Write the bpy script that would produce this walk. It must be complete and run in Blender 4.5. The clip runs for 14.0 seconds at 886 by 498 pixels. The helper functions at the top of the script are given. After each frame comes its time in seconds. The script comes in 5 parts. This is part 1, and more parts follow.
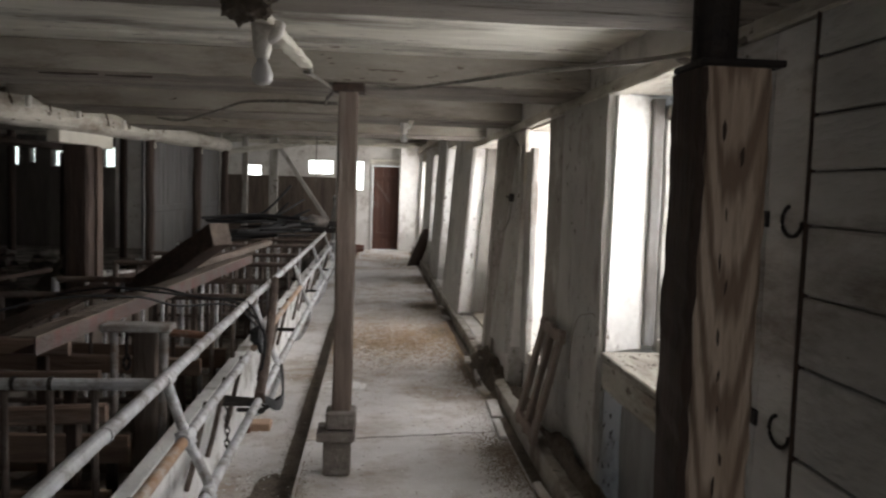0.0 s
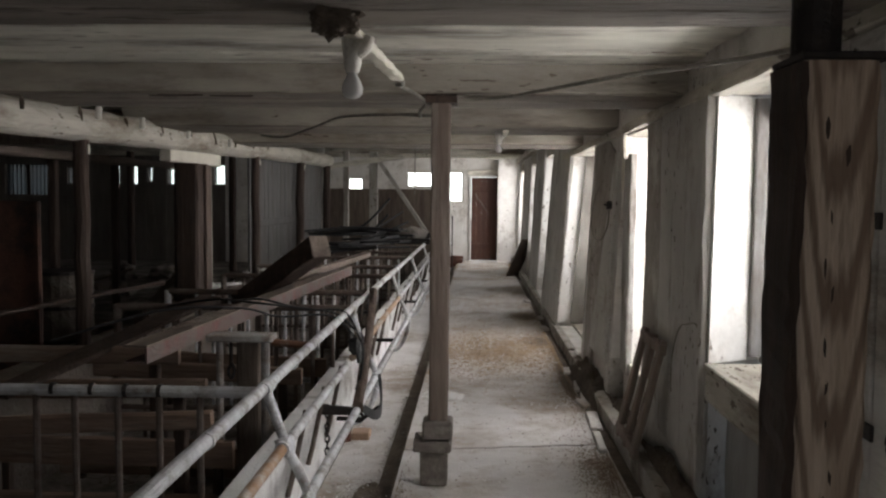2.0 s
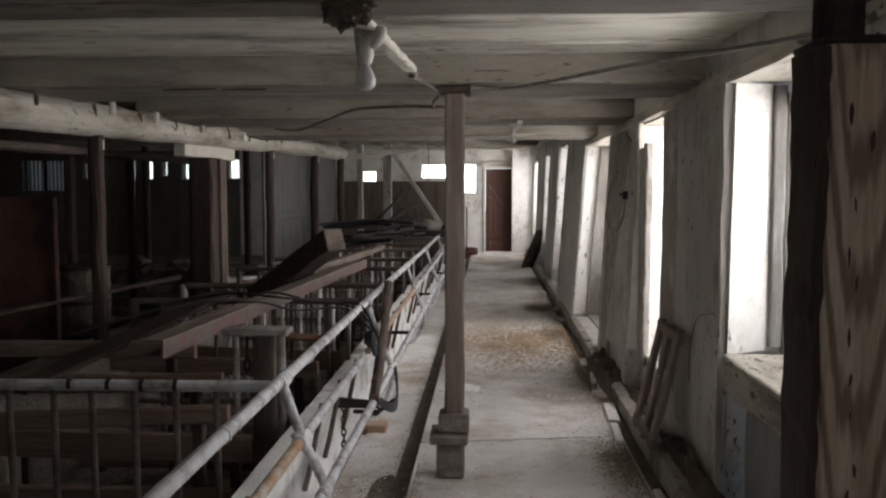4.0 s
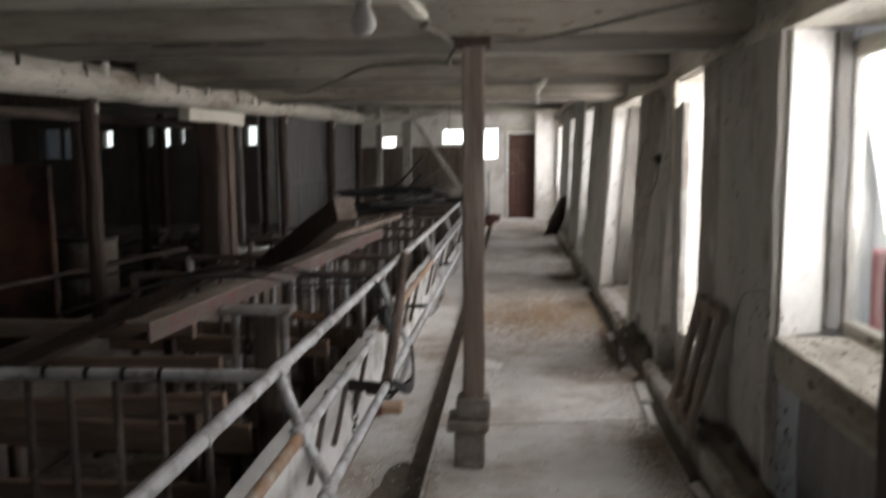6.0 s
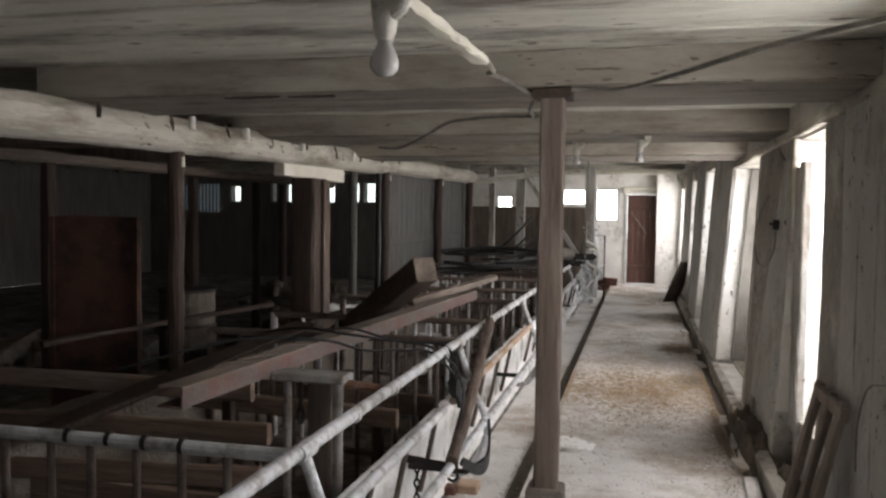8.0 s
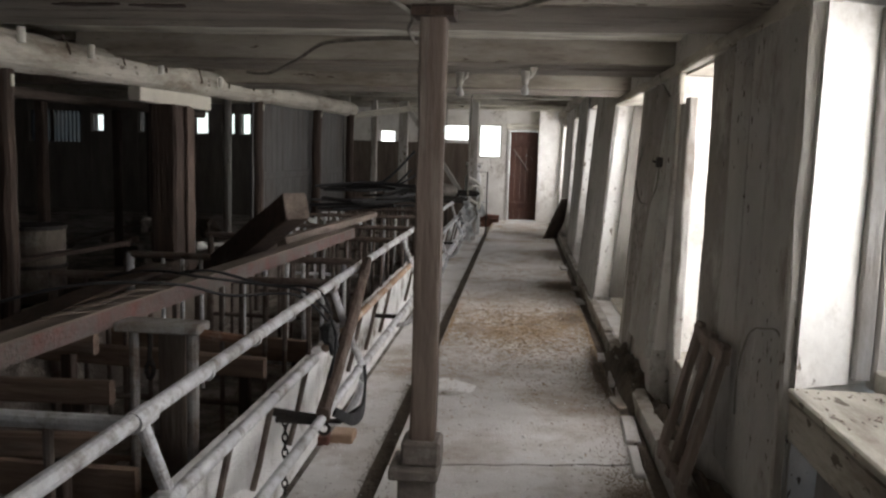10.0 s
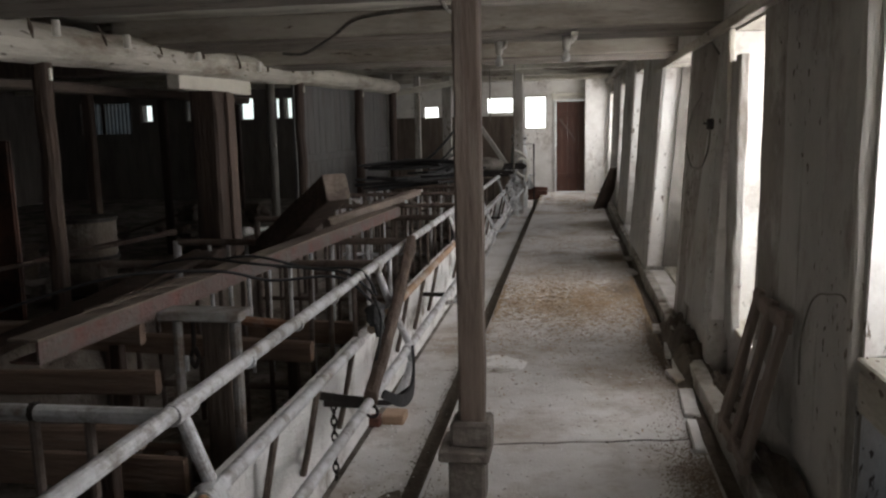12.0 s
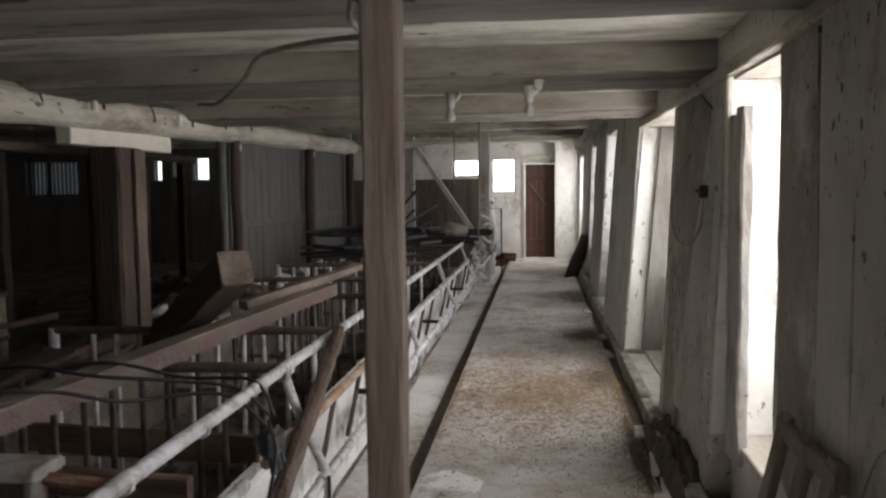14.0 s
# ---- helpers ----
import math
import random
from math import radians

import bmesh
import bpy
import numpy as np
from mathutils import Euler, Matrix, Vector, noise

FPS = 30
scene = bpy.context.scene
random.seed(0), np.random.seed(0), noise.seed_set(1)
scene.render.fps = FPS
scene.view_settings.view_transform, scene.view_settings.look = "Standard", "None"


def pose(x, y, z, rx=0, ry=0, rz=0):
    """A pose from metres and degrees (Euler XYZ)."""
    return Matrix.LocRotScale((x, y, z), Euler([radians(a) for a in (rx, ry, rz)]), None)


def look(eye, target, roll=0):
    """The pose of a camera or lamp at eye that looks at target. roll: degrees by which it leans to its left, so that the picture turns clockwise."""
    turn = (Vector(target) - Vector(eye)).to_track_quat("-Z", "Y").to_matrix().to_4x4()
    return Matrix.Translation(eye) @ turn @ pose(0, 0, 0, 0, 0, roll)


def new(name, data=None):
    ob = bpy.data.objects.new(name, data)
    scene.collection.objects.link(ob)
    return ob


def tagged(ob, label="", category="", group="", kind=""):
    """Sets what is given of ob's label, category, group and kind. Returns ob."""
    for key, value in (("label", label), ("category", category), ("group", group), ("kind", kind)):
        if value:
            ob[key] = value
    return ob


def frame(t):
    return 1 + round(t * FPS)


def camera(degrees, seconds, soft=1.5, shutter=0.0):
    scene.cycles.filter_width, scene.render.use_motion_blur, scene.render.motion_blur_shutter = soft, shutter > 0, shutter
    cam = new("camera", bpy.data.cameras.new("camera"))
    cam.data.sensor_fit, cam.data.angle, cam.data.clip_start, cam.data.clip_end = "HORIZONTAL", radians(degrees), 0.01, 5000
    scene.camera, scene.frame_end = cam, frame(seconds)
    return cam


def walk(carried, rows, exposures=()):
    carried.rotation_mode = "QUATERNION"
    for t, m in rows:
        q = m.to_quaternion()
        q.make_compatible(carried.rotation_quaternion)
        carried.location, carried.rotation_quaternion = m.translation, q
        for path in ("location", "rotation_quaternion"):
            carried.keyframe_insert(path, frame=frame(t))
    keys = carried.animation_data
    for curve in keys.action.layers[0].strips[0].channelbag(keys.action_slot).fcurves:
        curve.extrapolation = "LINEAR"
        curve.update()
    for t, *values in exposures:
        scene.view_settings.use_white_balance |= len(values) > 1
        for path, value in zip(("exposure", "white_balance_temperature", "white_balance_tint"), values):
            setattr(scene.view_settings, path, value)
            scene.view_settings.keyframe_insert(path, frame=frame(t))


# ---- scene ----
cam = camera(58.0, 14.0, soft=2.3, shutter=0.6)
PATH = [
    (0, (0.093, -0.523, 1.482), (0.266, 1.464, 1.334), 1.8),
    (0.5, (0.107, -0.518, 1.475), (0.196, 1.474, 1.325), 1.4),
    (1, (0.122, -0.514, 1.478), (0.169, 1.482, 1.36), 1.0),
    (1.5, (0.127, -0.512, 1.474), (0.062, 1.483, 1.346), 0.4),
    (2, (0.125, -0.51, 1.476), (0.047, 1.485, 1.35), 0.6),
    (2.5, (0.121, -0.528, 1.48), (0.065, 1.47, 1.402), 0.7),
    (3, (0.127, -0.519, 1.474), (0.044, 1.476, 1.361), -0.4),
    (3.5, (0.122, -0.516, 1.475), (0.011, 1.476, 1.337), -0.1),
    (5.8, (0.123, -0.176, 1.476), (0.007, 1.814, 1.316), 0.2),
    (6, (0.124, -0.126, 1.467), (-0.046, 1.854, 1.237), -0.4),
    (6.2, (0.14, -0.063, 1.464), (-0.094, 1.901, 1.165), -1.0),
    (6.5, (0.208, 0.028, 1.451), (-0.131, 1.993, 1.301), -0.4),
    (7, (0.308, 0.188, 1.464), (-0.266, 2.103, 1.421), -1.7),
    (7.5, (0.305, 0.213, 1.466), (-0.144, 2.162, 1.454), -1.0),
    (8, (0.308, 0.229, 1.468), (-0.168, 2.17, 1.384), 0.8),
    (8.5, (0.333, 0.215, 1.469), (-0.025, 2.179, 1.351), 1.5),
    (9, (0.318, 0.301, 1.454), (-0.002, 2.257, 1.187), 1.4),
    (9.2, (0.293, 0.385, 1.451), (0.083, 2.354, 1.17), 2.5),
    (11.5, (0.295, 0.578, 1.467), (0.07, 2.562, 1.34), 0.1),
    (12, (0.315, 0.621, 1.446), (0.005, 2.574, 1.148), -1.2),
    (12.5, (0.293, 0.842, 1.434), (0.244, 2.828, 1.207), 1.2),
    (13, (0.209, 1.085, 1.47), (0.264, 3.076, 1.29), 0.4),
    (13.5, (0.263, 1.285, 1.445), (0.066, 3.272, 1.347), -2.0),
    (14, (0.351, 1.531, 1.462), (0.11, 3.511, 1.315), -0.7),
]

EXPOSE = 0.42
STOPS = [(0, 0.05), (3, 0.0), (5.8, 0.0), (6.5, 0.05), (7.5, 0.33), (8.5, 0.4), (9.2, 0.15), (11.3, -0.28), (12.5, -0.38), (13.3, -0.28), (14, -0.03)]
walk(cam, [(t, look(e, a, r)) for t, e, a, r in PATH], [(t, EXPOSE + e) for t, e in STOPS])

# ---- world and light ----
world = bpy.data.worlds.new("overcast")
scene.world = world
world.use_nodes = True
wn = world.node_tree
sky = wn.nodes.new("ShaderNodeTexSky")
sky.sky_type = "NISHITA"
sky.sun_disc = False
sky.sun_elevation = radians(57)
sky.sun_rotation = radians(-31)
sky.dust_density = 3.0
wn.nodes["Background"].inputs["Strength"].default_value = 0.15
wn.links.new(sky.outputs[0], wn.nodes["Background"].inputs[0])

sun = new("sun", bpy.data.lights.new("sun", "SUN"))
sun.data.energy = 2.5
sun.data.angle = radians(20)
sun.data.color = (1.0, 0.95, 0.88)
sun.matrix_world = look((-3, 5, 9), (0, 0, 0))


def window_light(name, place, target, w, h, power):
    lamp = bpy.data.lights.new(name, "AREA")
    lamp.shape, lamp.size, lamp.size_y, lamp.energy = "RECTANGLE", w, h, power
    lamp.color = (1.0, 0.96, 0.968)
    ob = new(name, lamp)
    ob.matrix_world = look(place, target)
    return ob


WPOWER = 22.0


# ---- materials ----
def mat(name, col, col2=None, rough=0.8, metal=0.0, scale=6.0, stain=None, stain_scale=1.5, stain_amt=0.5,
        bump=0.3, bump_scale=60.0, stretch=(1, 1, 1), rand=0.0, fleck=None):
    m = bpy.data.materials.new(name)
    m.use_nodes = True
    nt = m.node_tree
    N, L = nt.nodes, nt.links
    b = N["Principled BSDF"]
    b.inputs["Roughness"].default_value = rough
    b.inputs["Metallic"].default_value = metal
    tc = N.new("ShaderNodeTexCoord")
    mp = N.new("ShaderNodeMapping")
    mp.inputs["Scale"].default_value = stretch
    L.new(tc.outputs["Object"], mp.inputs[0])
    n1 = N.new("ShaderNodeTexNoise")
    n1.inputs["Scale"].default_value, n1.inputs["Detail"].default_value = scale, 8
    n1.inputs["Roughness"].default_value = 0.65
    L.new(mp.outputs[0], n1.inputs[0])
    mix = N.new("ShaderNodeMix")
    mix.data_type = "RGBA"
    mix.inputs["A"].default_value = (*col, 1)
    mix.inputs["B"].default_value = (*(col2 or [c * 0.7 for c in col]), 1)
    r1 = N.new("ShaderNodeValToRGB")
    r1.color_ramp.elements[0].position, r1.color_ramp.elements[1].position = 0.35, 0.68
    L.new(n1.outputs[0], r1.inputs[0])
    L.new(r1.outputs[0], mix.inputs["Factor"])
    out = mix.outputs["Result"]
    if stain:
        n2 = N.new("ShaderNodeTexNoise")
        n2.inputs["Scale"].default_value, n2.inputs["Detail"].default_value = stain_scale, 10
        n2.inputs["Roughness"].default_value = 0.72
        L.new(mp.outputs[0], n2.inputs[0])
        r2 = N.new("ShaderNodeValToRGB")
        r2.color_ramp.elements[0].position = 0.62 - 0.3 * stain_amt
        r2.color_ramp.elements[1].position = 0.78 - 0.25 * stain_amt
        L.new(n2.outputs[0], r2.inputs[0])
        mx = N.new("ShaderNodeMix")
        mx.data_type = "RGBA"
        mx.inputs["B"].default_value = (*stain, 1)
        L.new(r2.outputs[0], mx.inputs["Factor"])
        L.new(out, mx.inputs["A"])
        out = mx.outputs["Result"]
    if fleck:
        fcol, fscale, flev, fstretch = fleck
        mp2 = N.new("ShaderNodeMapping")
        mp2.inputs["Scale"].default_value = fstretch
        L.new(tc.outputs["Object"], mp2.inputs[0])
        n4 = N.new("ShaderNodeTexNoise")
        n4.inputs["Scale"].default_value, n4.inputs["Detail"].default_value = fscale, 5
        L.new(mp2.outputs[0], n4.inputs[0])
        n5 = N.new("ShaderNodeTexNoise")
        n5.inputs["Scale"].default_value = 1.3
        L.new(tc.outputs["Object"], n5.inputs[0])
        ad = N.new("ShaderNodeMath")
        ad.operation = "MULTIPLY_ADD"
        ad.inputs[1].default_value = 0.45
        L.new(n5.outputs[0], ad.inputs[0])
        L.new(n4.outputs[0], ad.inputs[2])
        r4 = N.new("ShaderNodeValToRGB")
        r4.color_ramp.elements[0].position, r4.color_ramp.elements[1].position = flev, flev + 0.04
        L.new(ad.outputs[0], r4.inputs[0])
        m4 = N.new("ShaderNodeMix")
        m4.data_type = "RGBA"
        m4.inputs["B"].default_value = (*fcol, 1)
        L.new(r4.outputs[0], m4.inputs["Factor"])
        L.new(out, m4.inputs["A"])
        out = m4.outputs["Result"]
    if rand:
        oi = N.new("ShaderNodeObjectInfo")
        hs = N.new("ShaderNodeHueSaturation")
        mr = N.new("ShaderNodeMapRange")
        mr.inputs["To Min"].default_value, mr.inputs["To Max"].default_value = 1 - rand, 1 + rand
        L.new(oi.outputs["Random"], mr.inputs["Value"])
        L.new(mr.outputs[0], hs.inputs["Value"])
        L.new(out, hs.inputs["Color"])
        out = hs.outputs[0]
    L.new(out, b.inputs["Base Color"])
    n3 = N.new("ShaderNodeTexNoise")
    n3.inputs["Scale"].default_value, n3.inputs["Detail"].default_value = bump_scale, 6
    L.new(mp.outputs[0], n3.inputs[0])
    add = N.new("ShaderNodeMath")
    add.operation = "ADD"
    L.new(n3.outputs[0], add.inputs[0])
    L.new(n1.outputs[0], add.inputs[1])
    bp = N.new("ShaderNodeBump")
    bp.inputs["Strength"].default_value, bp.inputs["Distance"].default_value = bump, 0.02
    L.new(add.outputs[0], bp.inputs["Height"])
    L.new(bp.outputs[0], b.inputs["Normal"])
    return m


GX, GY, GZ = (0.12, 1, 1), (1, 0.12, 1), (1, 1, 0.12)
FL = (0.14, 0.115, 0.09)
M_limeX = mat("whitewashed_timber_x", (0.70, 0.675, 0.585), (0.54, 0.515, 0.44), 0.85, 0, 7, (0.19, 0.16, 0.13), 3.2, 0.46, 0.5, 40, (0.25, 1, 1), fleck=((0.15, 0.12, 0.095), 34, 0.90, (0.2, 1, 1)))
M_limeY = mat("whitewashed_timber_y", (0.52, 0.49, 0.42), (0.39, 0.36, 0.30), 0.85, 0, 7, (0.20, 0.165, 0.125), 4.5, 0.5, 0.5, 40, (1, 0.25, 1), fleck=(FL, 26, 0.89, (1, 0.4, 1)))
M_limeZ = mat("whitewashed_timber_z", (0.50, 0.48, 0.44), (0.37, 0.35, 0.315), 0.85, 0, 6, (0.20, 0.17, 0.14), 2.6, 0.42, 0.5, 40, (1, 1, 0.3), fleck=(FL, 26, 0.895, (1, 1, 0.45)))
M_plaster = mat("limewashed_plaster", (0.76, 0.745, 0.71), (0.62, 0.60, 0.56), 0.9, 0, 5, (0.32, 0.28, 0.235), 2.0, 0.28, 0.2, 24, fleck=((0.18, 0.15, 0.12), 20, 0.92, (1, 1, 0.6)))
M_pier = mat("stained_pier_plaster", (0.53, 0.515, 0.48), (0.42, 0.40, 0.365), 0.9, 0, 2.2, (0.21, 0.18, 0.15), 2.4, 0.36, 0.5, 18, (1, 1, 0.8), fleck=((0.09, 0.072, 0.058), 34, 0.90, (1, 1, 0.6)))
M_concrete = mat("worn_concrete", (0.59, 0.575, 0.555), (0.47, 0.45, 0.43), 0.85, 0, 3.2, (0.27, 0.215, 0.16), 1.1, 0.5, 0.3, 70, fleck=((0.15, 0.125, 0.10), 26, 0.92, (1, 1, 1)))
M_kerb = mat("muddy_kerb_concrete", (0.40, 0.375, 0.335), (0.29, 0.265, 0.23), 0.9, 0, 6, (0.13, 0.105, 0.08), 3.5, 0.6, 0.6, 40, fleck=((0.09, 0.072, 0.055), 20, 0.89, (1, 1, 1)))
M_stone = mat("dark_pad_stone", (0.17, 0.145, 0.125), (0.11, 0.092, 0.078), 0.9, 0, 9, (0.25, 0.225, 0.2), 6, 0.35, 0.5, 50)
M_manger = mat("dark_mottled_concrete", (0.15, 0.125, 0.10), (0.095, 0.078, 0.062), 0.95, 0, 5, (0.24, 0.215, 0.19), 3, 0.35, 0.6, 40)
M_trough = mat("pale_trough_concrete", (0.78, 0.775, 0.755), (0.64, 0.63, 0.61), 0.85, 0, 6, (0.18, 0.15, 0.11), 3, 0.35, 0.4, 60)
# serves real dirt and also spots where shade is put into the colour
M_dirt_shade = mat("dark_dirt_shade", (0.085, 0.066, 0.048), (0.14, 0.11, 0.08), 0.95, 0, 12, (0.05, 0.04, 0.03), 4, 0.5, 0.8, 50)
M_film_crumb = mat("dirt_shade_crumbs", (0.155, 0.125, 0.098), (0.23, 0.19, 0.155), 0.95, 0, 14, (0.33, 0.30, 0.265), 9, 0.4, 0.6, 60)
M_crumb = mat("brown_dirt_shade_crumbs", (0.20, 0.155, 0.115), (0.28, 0.225, 0.17), 0.95, 0, 9, None, 1, 0, 0.3, 60)
M_byre = mat("byre_floor", (0.30, 0.27, 0.24), (0.18, 0.16, 0.14), 0.9, 0, 4, (0.05, 0.04, 0.03), 2, 0.6, 0.6, 40)
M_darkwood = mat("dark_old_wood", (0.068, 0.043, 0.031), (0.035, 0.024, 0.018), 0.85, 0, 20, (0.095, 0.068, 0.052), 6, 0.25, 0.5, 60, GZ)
M_darkwoodX = mat("dark_old_wood_x", (0.085, 0.055, 0.04), (0.045, 0.03, 0.022), 0.8, 0, 20, (0.15, 0.12, 0.09), 6, 0.25, 0.5, 60, GX)
M_edgewood = mat("brown_edge_board", (0.13, 0.09, 0.068), (0.08, 0.056, 0.042), 0.85, 0, 18, (0.05, 0.035, 0.028), 5, 0.35, 0.5, 60, GZ)
M_greywood = mat("grey_brown_wood", (0.20, 0.16, 0.13), (0.12, 0.09, 0.07), 0.8, 0, 18, (0.07, 0.05, 0.04), 5, 0.35, 0.5, 60, GZ)
M_greywoodY = mat("grey_brown_wood_y", (0.24, 0.19, 0.155), (0.13, 0.10, 0.08), 0.8, 0, 18, (0.08, 0.06, 0.045), 5, 0.35, 0.5, 60, GY)
M_plankbrown = mat("dusty_brown_plank", (0.24, 0.165, 0.12), (0.15, 0.10, 0.072), 0.85, 0, 16, (0.30, 0.27, 0.235), 5, 0.3, 0.5, 60, GX, rand=0.15)
M_door = mat("brown_painted_door", (0.11, 0.045, 0.028), (0.075, 0.03, 0.02), 0.65, 0, 14, (0.05, 0.025, 0.018), 5, 0.3, 0.3, 60, GZ)
M_galv = mat("chalky_galvanised_pipe", (0.63, 0.64, 0.65), (0.44, 0.445, 0.45), 0.6, 0.05, 14, (0.17, 0.13, 0.095), 7, 0.42, 0.3, 80)
M_rust = mat("rusty_pipe", (0.21, 0.11, 0.065), (0.13, 0.065, 0.04), 0.8, 0.15, 16, (0.38, 0.33, 0.28), 8, 0.3, 0.4, 80)
M_rustpale = mat("orange_flaked_pipe", (0.45, 0.30, 0.19), (0.30, 0.17, 0.09), 0.75, 0.1, 14, (0.52, 0.50, 0.46), 6, 0.45, 0.4, 80)
M_dullsteel = mat("dull_dusty_steel", (0.34, 0.335, 0.325), (0.24, 0.225, 0.21), 0.7, 0.1, 12, (0.15, 0.10, 0.07), 7, 0.5, 0.3, 80)
M_iron = mat("black_iron", (0.028, 0.025, 0.024), (0.05, 0.04, 0.034), 0.65, 0.5, 20, None, 1, 0, 0.4, 60)
M_barium = mat("dull_brown_bars", (0.12, 0.085, 0.065), (0.19, 0.16, 0.14), 0.7, 0.2, 12, (0.06, 0.04, 0.03), 8, 0.4, 0.3, 70)
M_red = mat("red_primer_steel", (0.17, 0.072, 0.06), (0.11, 0.068, 0.058), 0.85, 0.0, 11, (0.13, 0.11, 0.098), 6, 0.75, 0.3, 60)
M_rubber = mat("black_rubber_hose", (0.018, 0.018, 0.02), (0.03, 0.03, 0.03), 0.6, 0, 10, None, 1, 0, 0.2, 60)
M_ivory = mat("ivory_painted_board", (0.60, 0.57, 0.48), (0.52, 0.49, 0.41), 0.7, 0, 6, (0.35, 0.31, 0.25), 3, 0.25, 0.2, 50)
M_porcelain = mat("dusty_porcelain", (0.66, 0.64, 0.58), (0.50, 0.48, 0.42), 0.45, 0, 10, (0.25, 0.22, 0.18), 8, 0.3, 0.15, 60)
M_brick = mat("pale_fired_brick", (0.42, 0.29, 0.20), (0.33, 0.22, 0.15), 0.9, 0, 12, (0.45, 0.40, 0.34), 9, 0.3, 0.5, 60)
M_redbrick = mat("dark_red_brick", (0.17, 0.07, 0.05), (0.11, 0.05, 0.035), 0.9, 0, 12, (0.08, 0.04, 0.03), 9, 0.4, 0.5, 60)
M_cable = mat("dusty_grey_cable", (0.25, 0.23, 0.20), (0.14, 0.125, 0.105), 0.8, 0, 12, None, 1, 0, 0.2, 50)
M_sheetbrown = mat("brown_rusted_sheet", (0.15, 0.068, 0.045), (0.10, 0.048, 0.034), 0.8, 0.0, 5, (0.035, 0.025, 0.02), 2.5, 0.5, 0.2, 60)
M_straw = mat("scattered_straw", (0.41, 0.295, 0.175), (0.29, 0.20, 0.12), 0.9, 0, 8, None, 1, 0, 0.4, 60)
M_grass = mat("dry_yard_gravel", (0.42, 0.42, 0.39), (0.34, 0.33, 0.30), 0.95, 0, 3, None, 1, 0, 0.6, 20)
M_redpaint = mat("red_painted_metal", (0.45, 0.03, 0.03), (0.36, 0.025, 0.025), 0.5, 0, 6, None, 1, 0, 0.1, 40)

# beam sides and soffits hold shade in their darker tones; ceiling boards are paler
M_beamside = mat("flaking_shaded_side", (0.40, 0.365, 0.31), (0.28, 0.25, 0.21), 0.85, 0, 7, (0.17, 0.14, 0.115), 4.5, 0.42, 0.5, 40, (0.22, 1, 1), fleck=((0.14, 0.11, 0.088), 42, 0.905, (0.22, 1, 1)))
M_soffit = mat("shaded_soffit", (0.24, 0.21, 0.175), (0.165, 0.14, 0.115), 0.88, 0, 6, (0.13, 0.108, 0.088), 3.0, 0.45, 0.5, 40, (0.2, 1, 1), fleck=((0.09, 0.07, 0.055), 26, 0.89, (0.25, 1, 1)))
M_whiteplank = mat("whitewashed_planks", (0.62, 0.61, 0.58), (0.48, 0.465, 0.435), 0.88, 0, 5, (0.26, 0.225, 0.19), 3.2, 0.36, 0.45, 40, (1, 0.3, 1), rand=0.08, fleck=((0.10, 0.08, 0.065), 20, 0.885, (1, 0.5, 1)))
M_darkplaster = mat("dark_mottled_plaster", (0.30, 0.275, 0.24), (0.20, 0.18, 0.155), 0.92, 0, 3, (0.47, 0.45, 0.41), 4.0, 0.34, 0.6, 22, (1, 1, 0.7), fleck=((0.07, 0.056, 0.045), 24, 0.88, (1, 1, 0.7)))
M_shutter = mat("shaded_shutter", (0.25, 0.235, 0.21), (0.17, 0.155, 0.135), 0.88, 0, 8, (0.11, 0.095, 0.08), 3, 0.4, 0.4, 50, (1, 1, 0.25))
M_film = mat("dusty_plastic_sheet", (0.62, 0.63, 0.63), (0.46, 0.465, 0.46), 0.45, 0, 6, (0.28, 0.25, 0.22), 5, 0.35, 0.25, 40)
M_darkboard = mat("dark_boards", (0.21, 0.19, 0.17), (0.13, 0.115, 0.10), 0.9, 0, 6, (0.17, 0.155, 0.14), 2.5, 0.3, 0.4, 40, (1, 1, 0.2))
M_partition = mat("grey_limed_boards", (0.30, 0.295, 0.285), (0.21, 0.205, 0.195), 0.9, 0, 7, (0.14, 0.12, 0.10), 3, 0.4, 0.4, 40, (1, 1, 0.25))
M_farboard = mat("dark_partition_boards", (0.125, 0.12, 0.115), (0.085, 0.082, 0.078), 0.9, 0, 7, (0.08, 0.07, 0.06), 3, 0.4, 0.4, 40, (1, 1, 0.25))
M_pierboard = mat("limewashed_pier_boards", (0.45, 0.435, 0.405), (0.35, 0.335, 0.305), 0.9, 0, 3, (0.23, 0.195, 0.165), 3.4, 0.36, 0.4, 30, (1, 1, 0.6), fleck=((0.10, 0.08, 0.065), 36, 0.905, (1, 1, 0.55)))
M_frame = mat("weathered_frame_wood", (0.24, 0.185, 0.15), (0.15, 0.115, 0.092), 0.85, 0, 18, (0.21, 0.18, 0.155), 5, 0.3, 0.5, 60, GZ)
M_postwood = mat("brown_grey_post", (0.17, 0.13, 0.105), (0.11, 0.08, 0.062), 0.8, 0, 18, (0.26, 0.22, 0.19), 5, 0.25, 0.4, 60, GZ)
M_glass = bpy.data.materials.new("dusty_glass")
M_glass.use_nodes = True
_g = M_glass.node_tree.nodes["Principled BSDF"]
_g.inputs["Transmission Weight"].default_value = 1.0
_g.inputs["Roughness"].default_value = 0.06
_g.inputs["IOR"].default_value = 1.45
_g.inputs["Base Color"].default_value = (0.93, 0.96, 0.95, 1)

rng = random.Random(7)


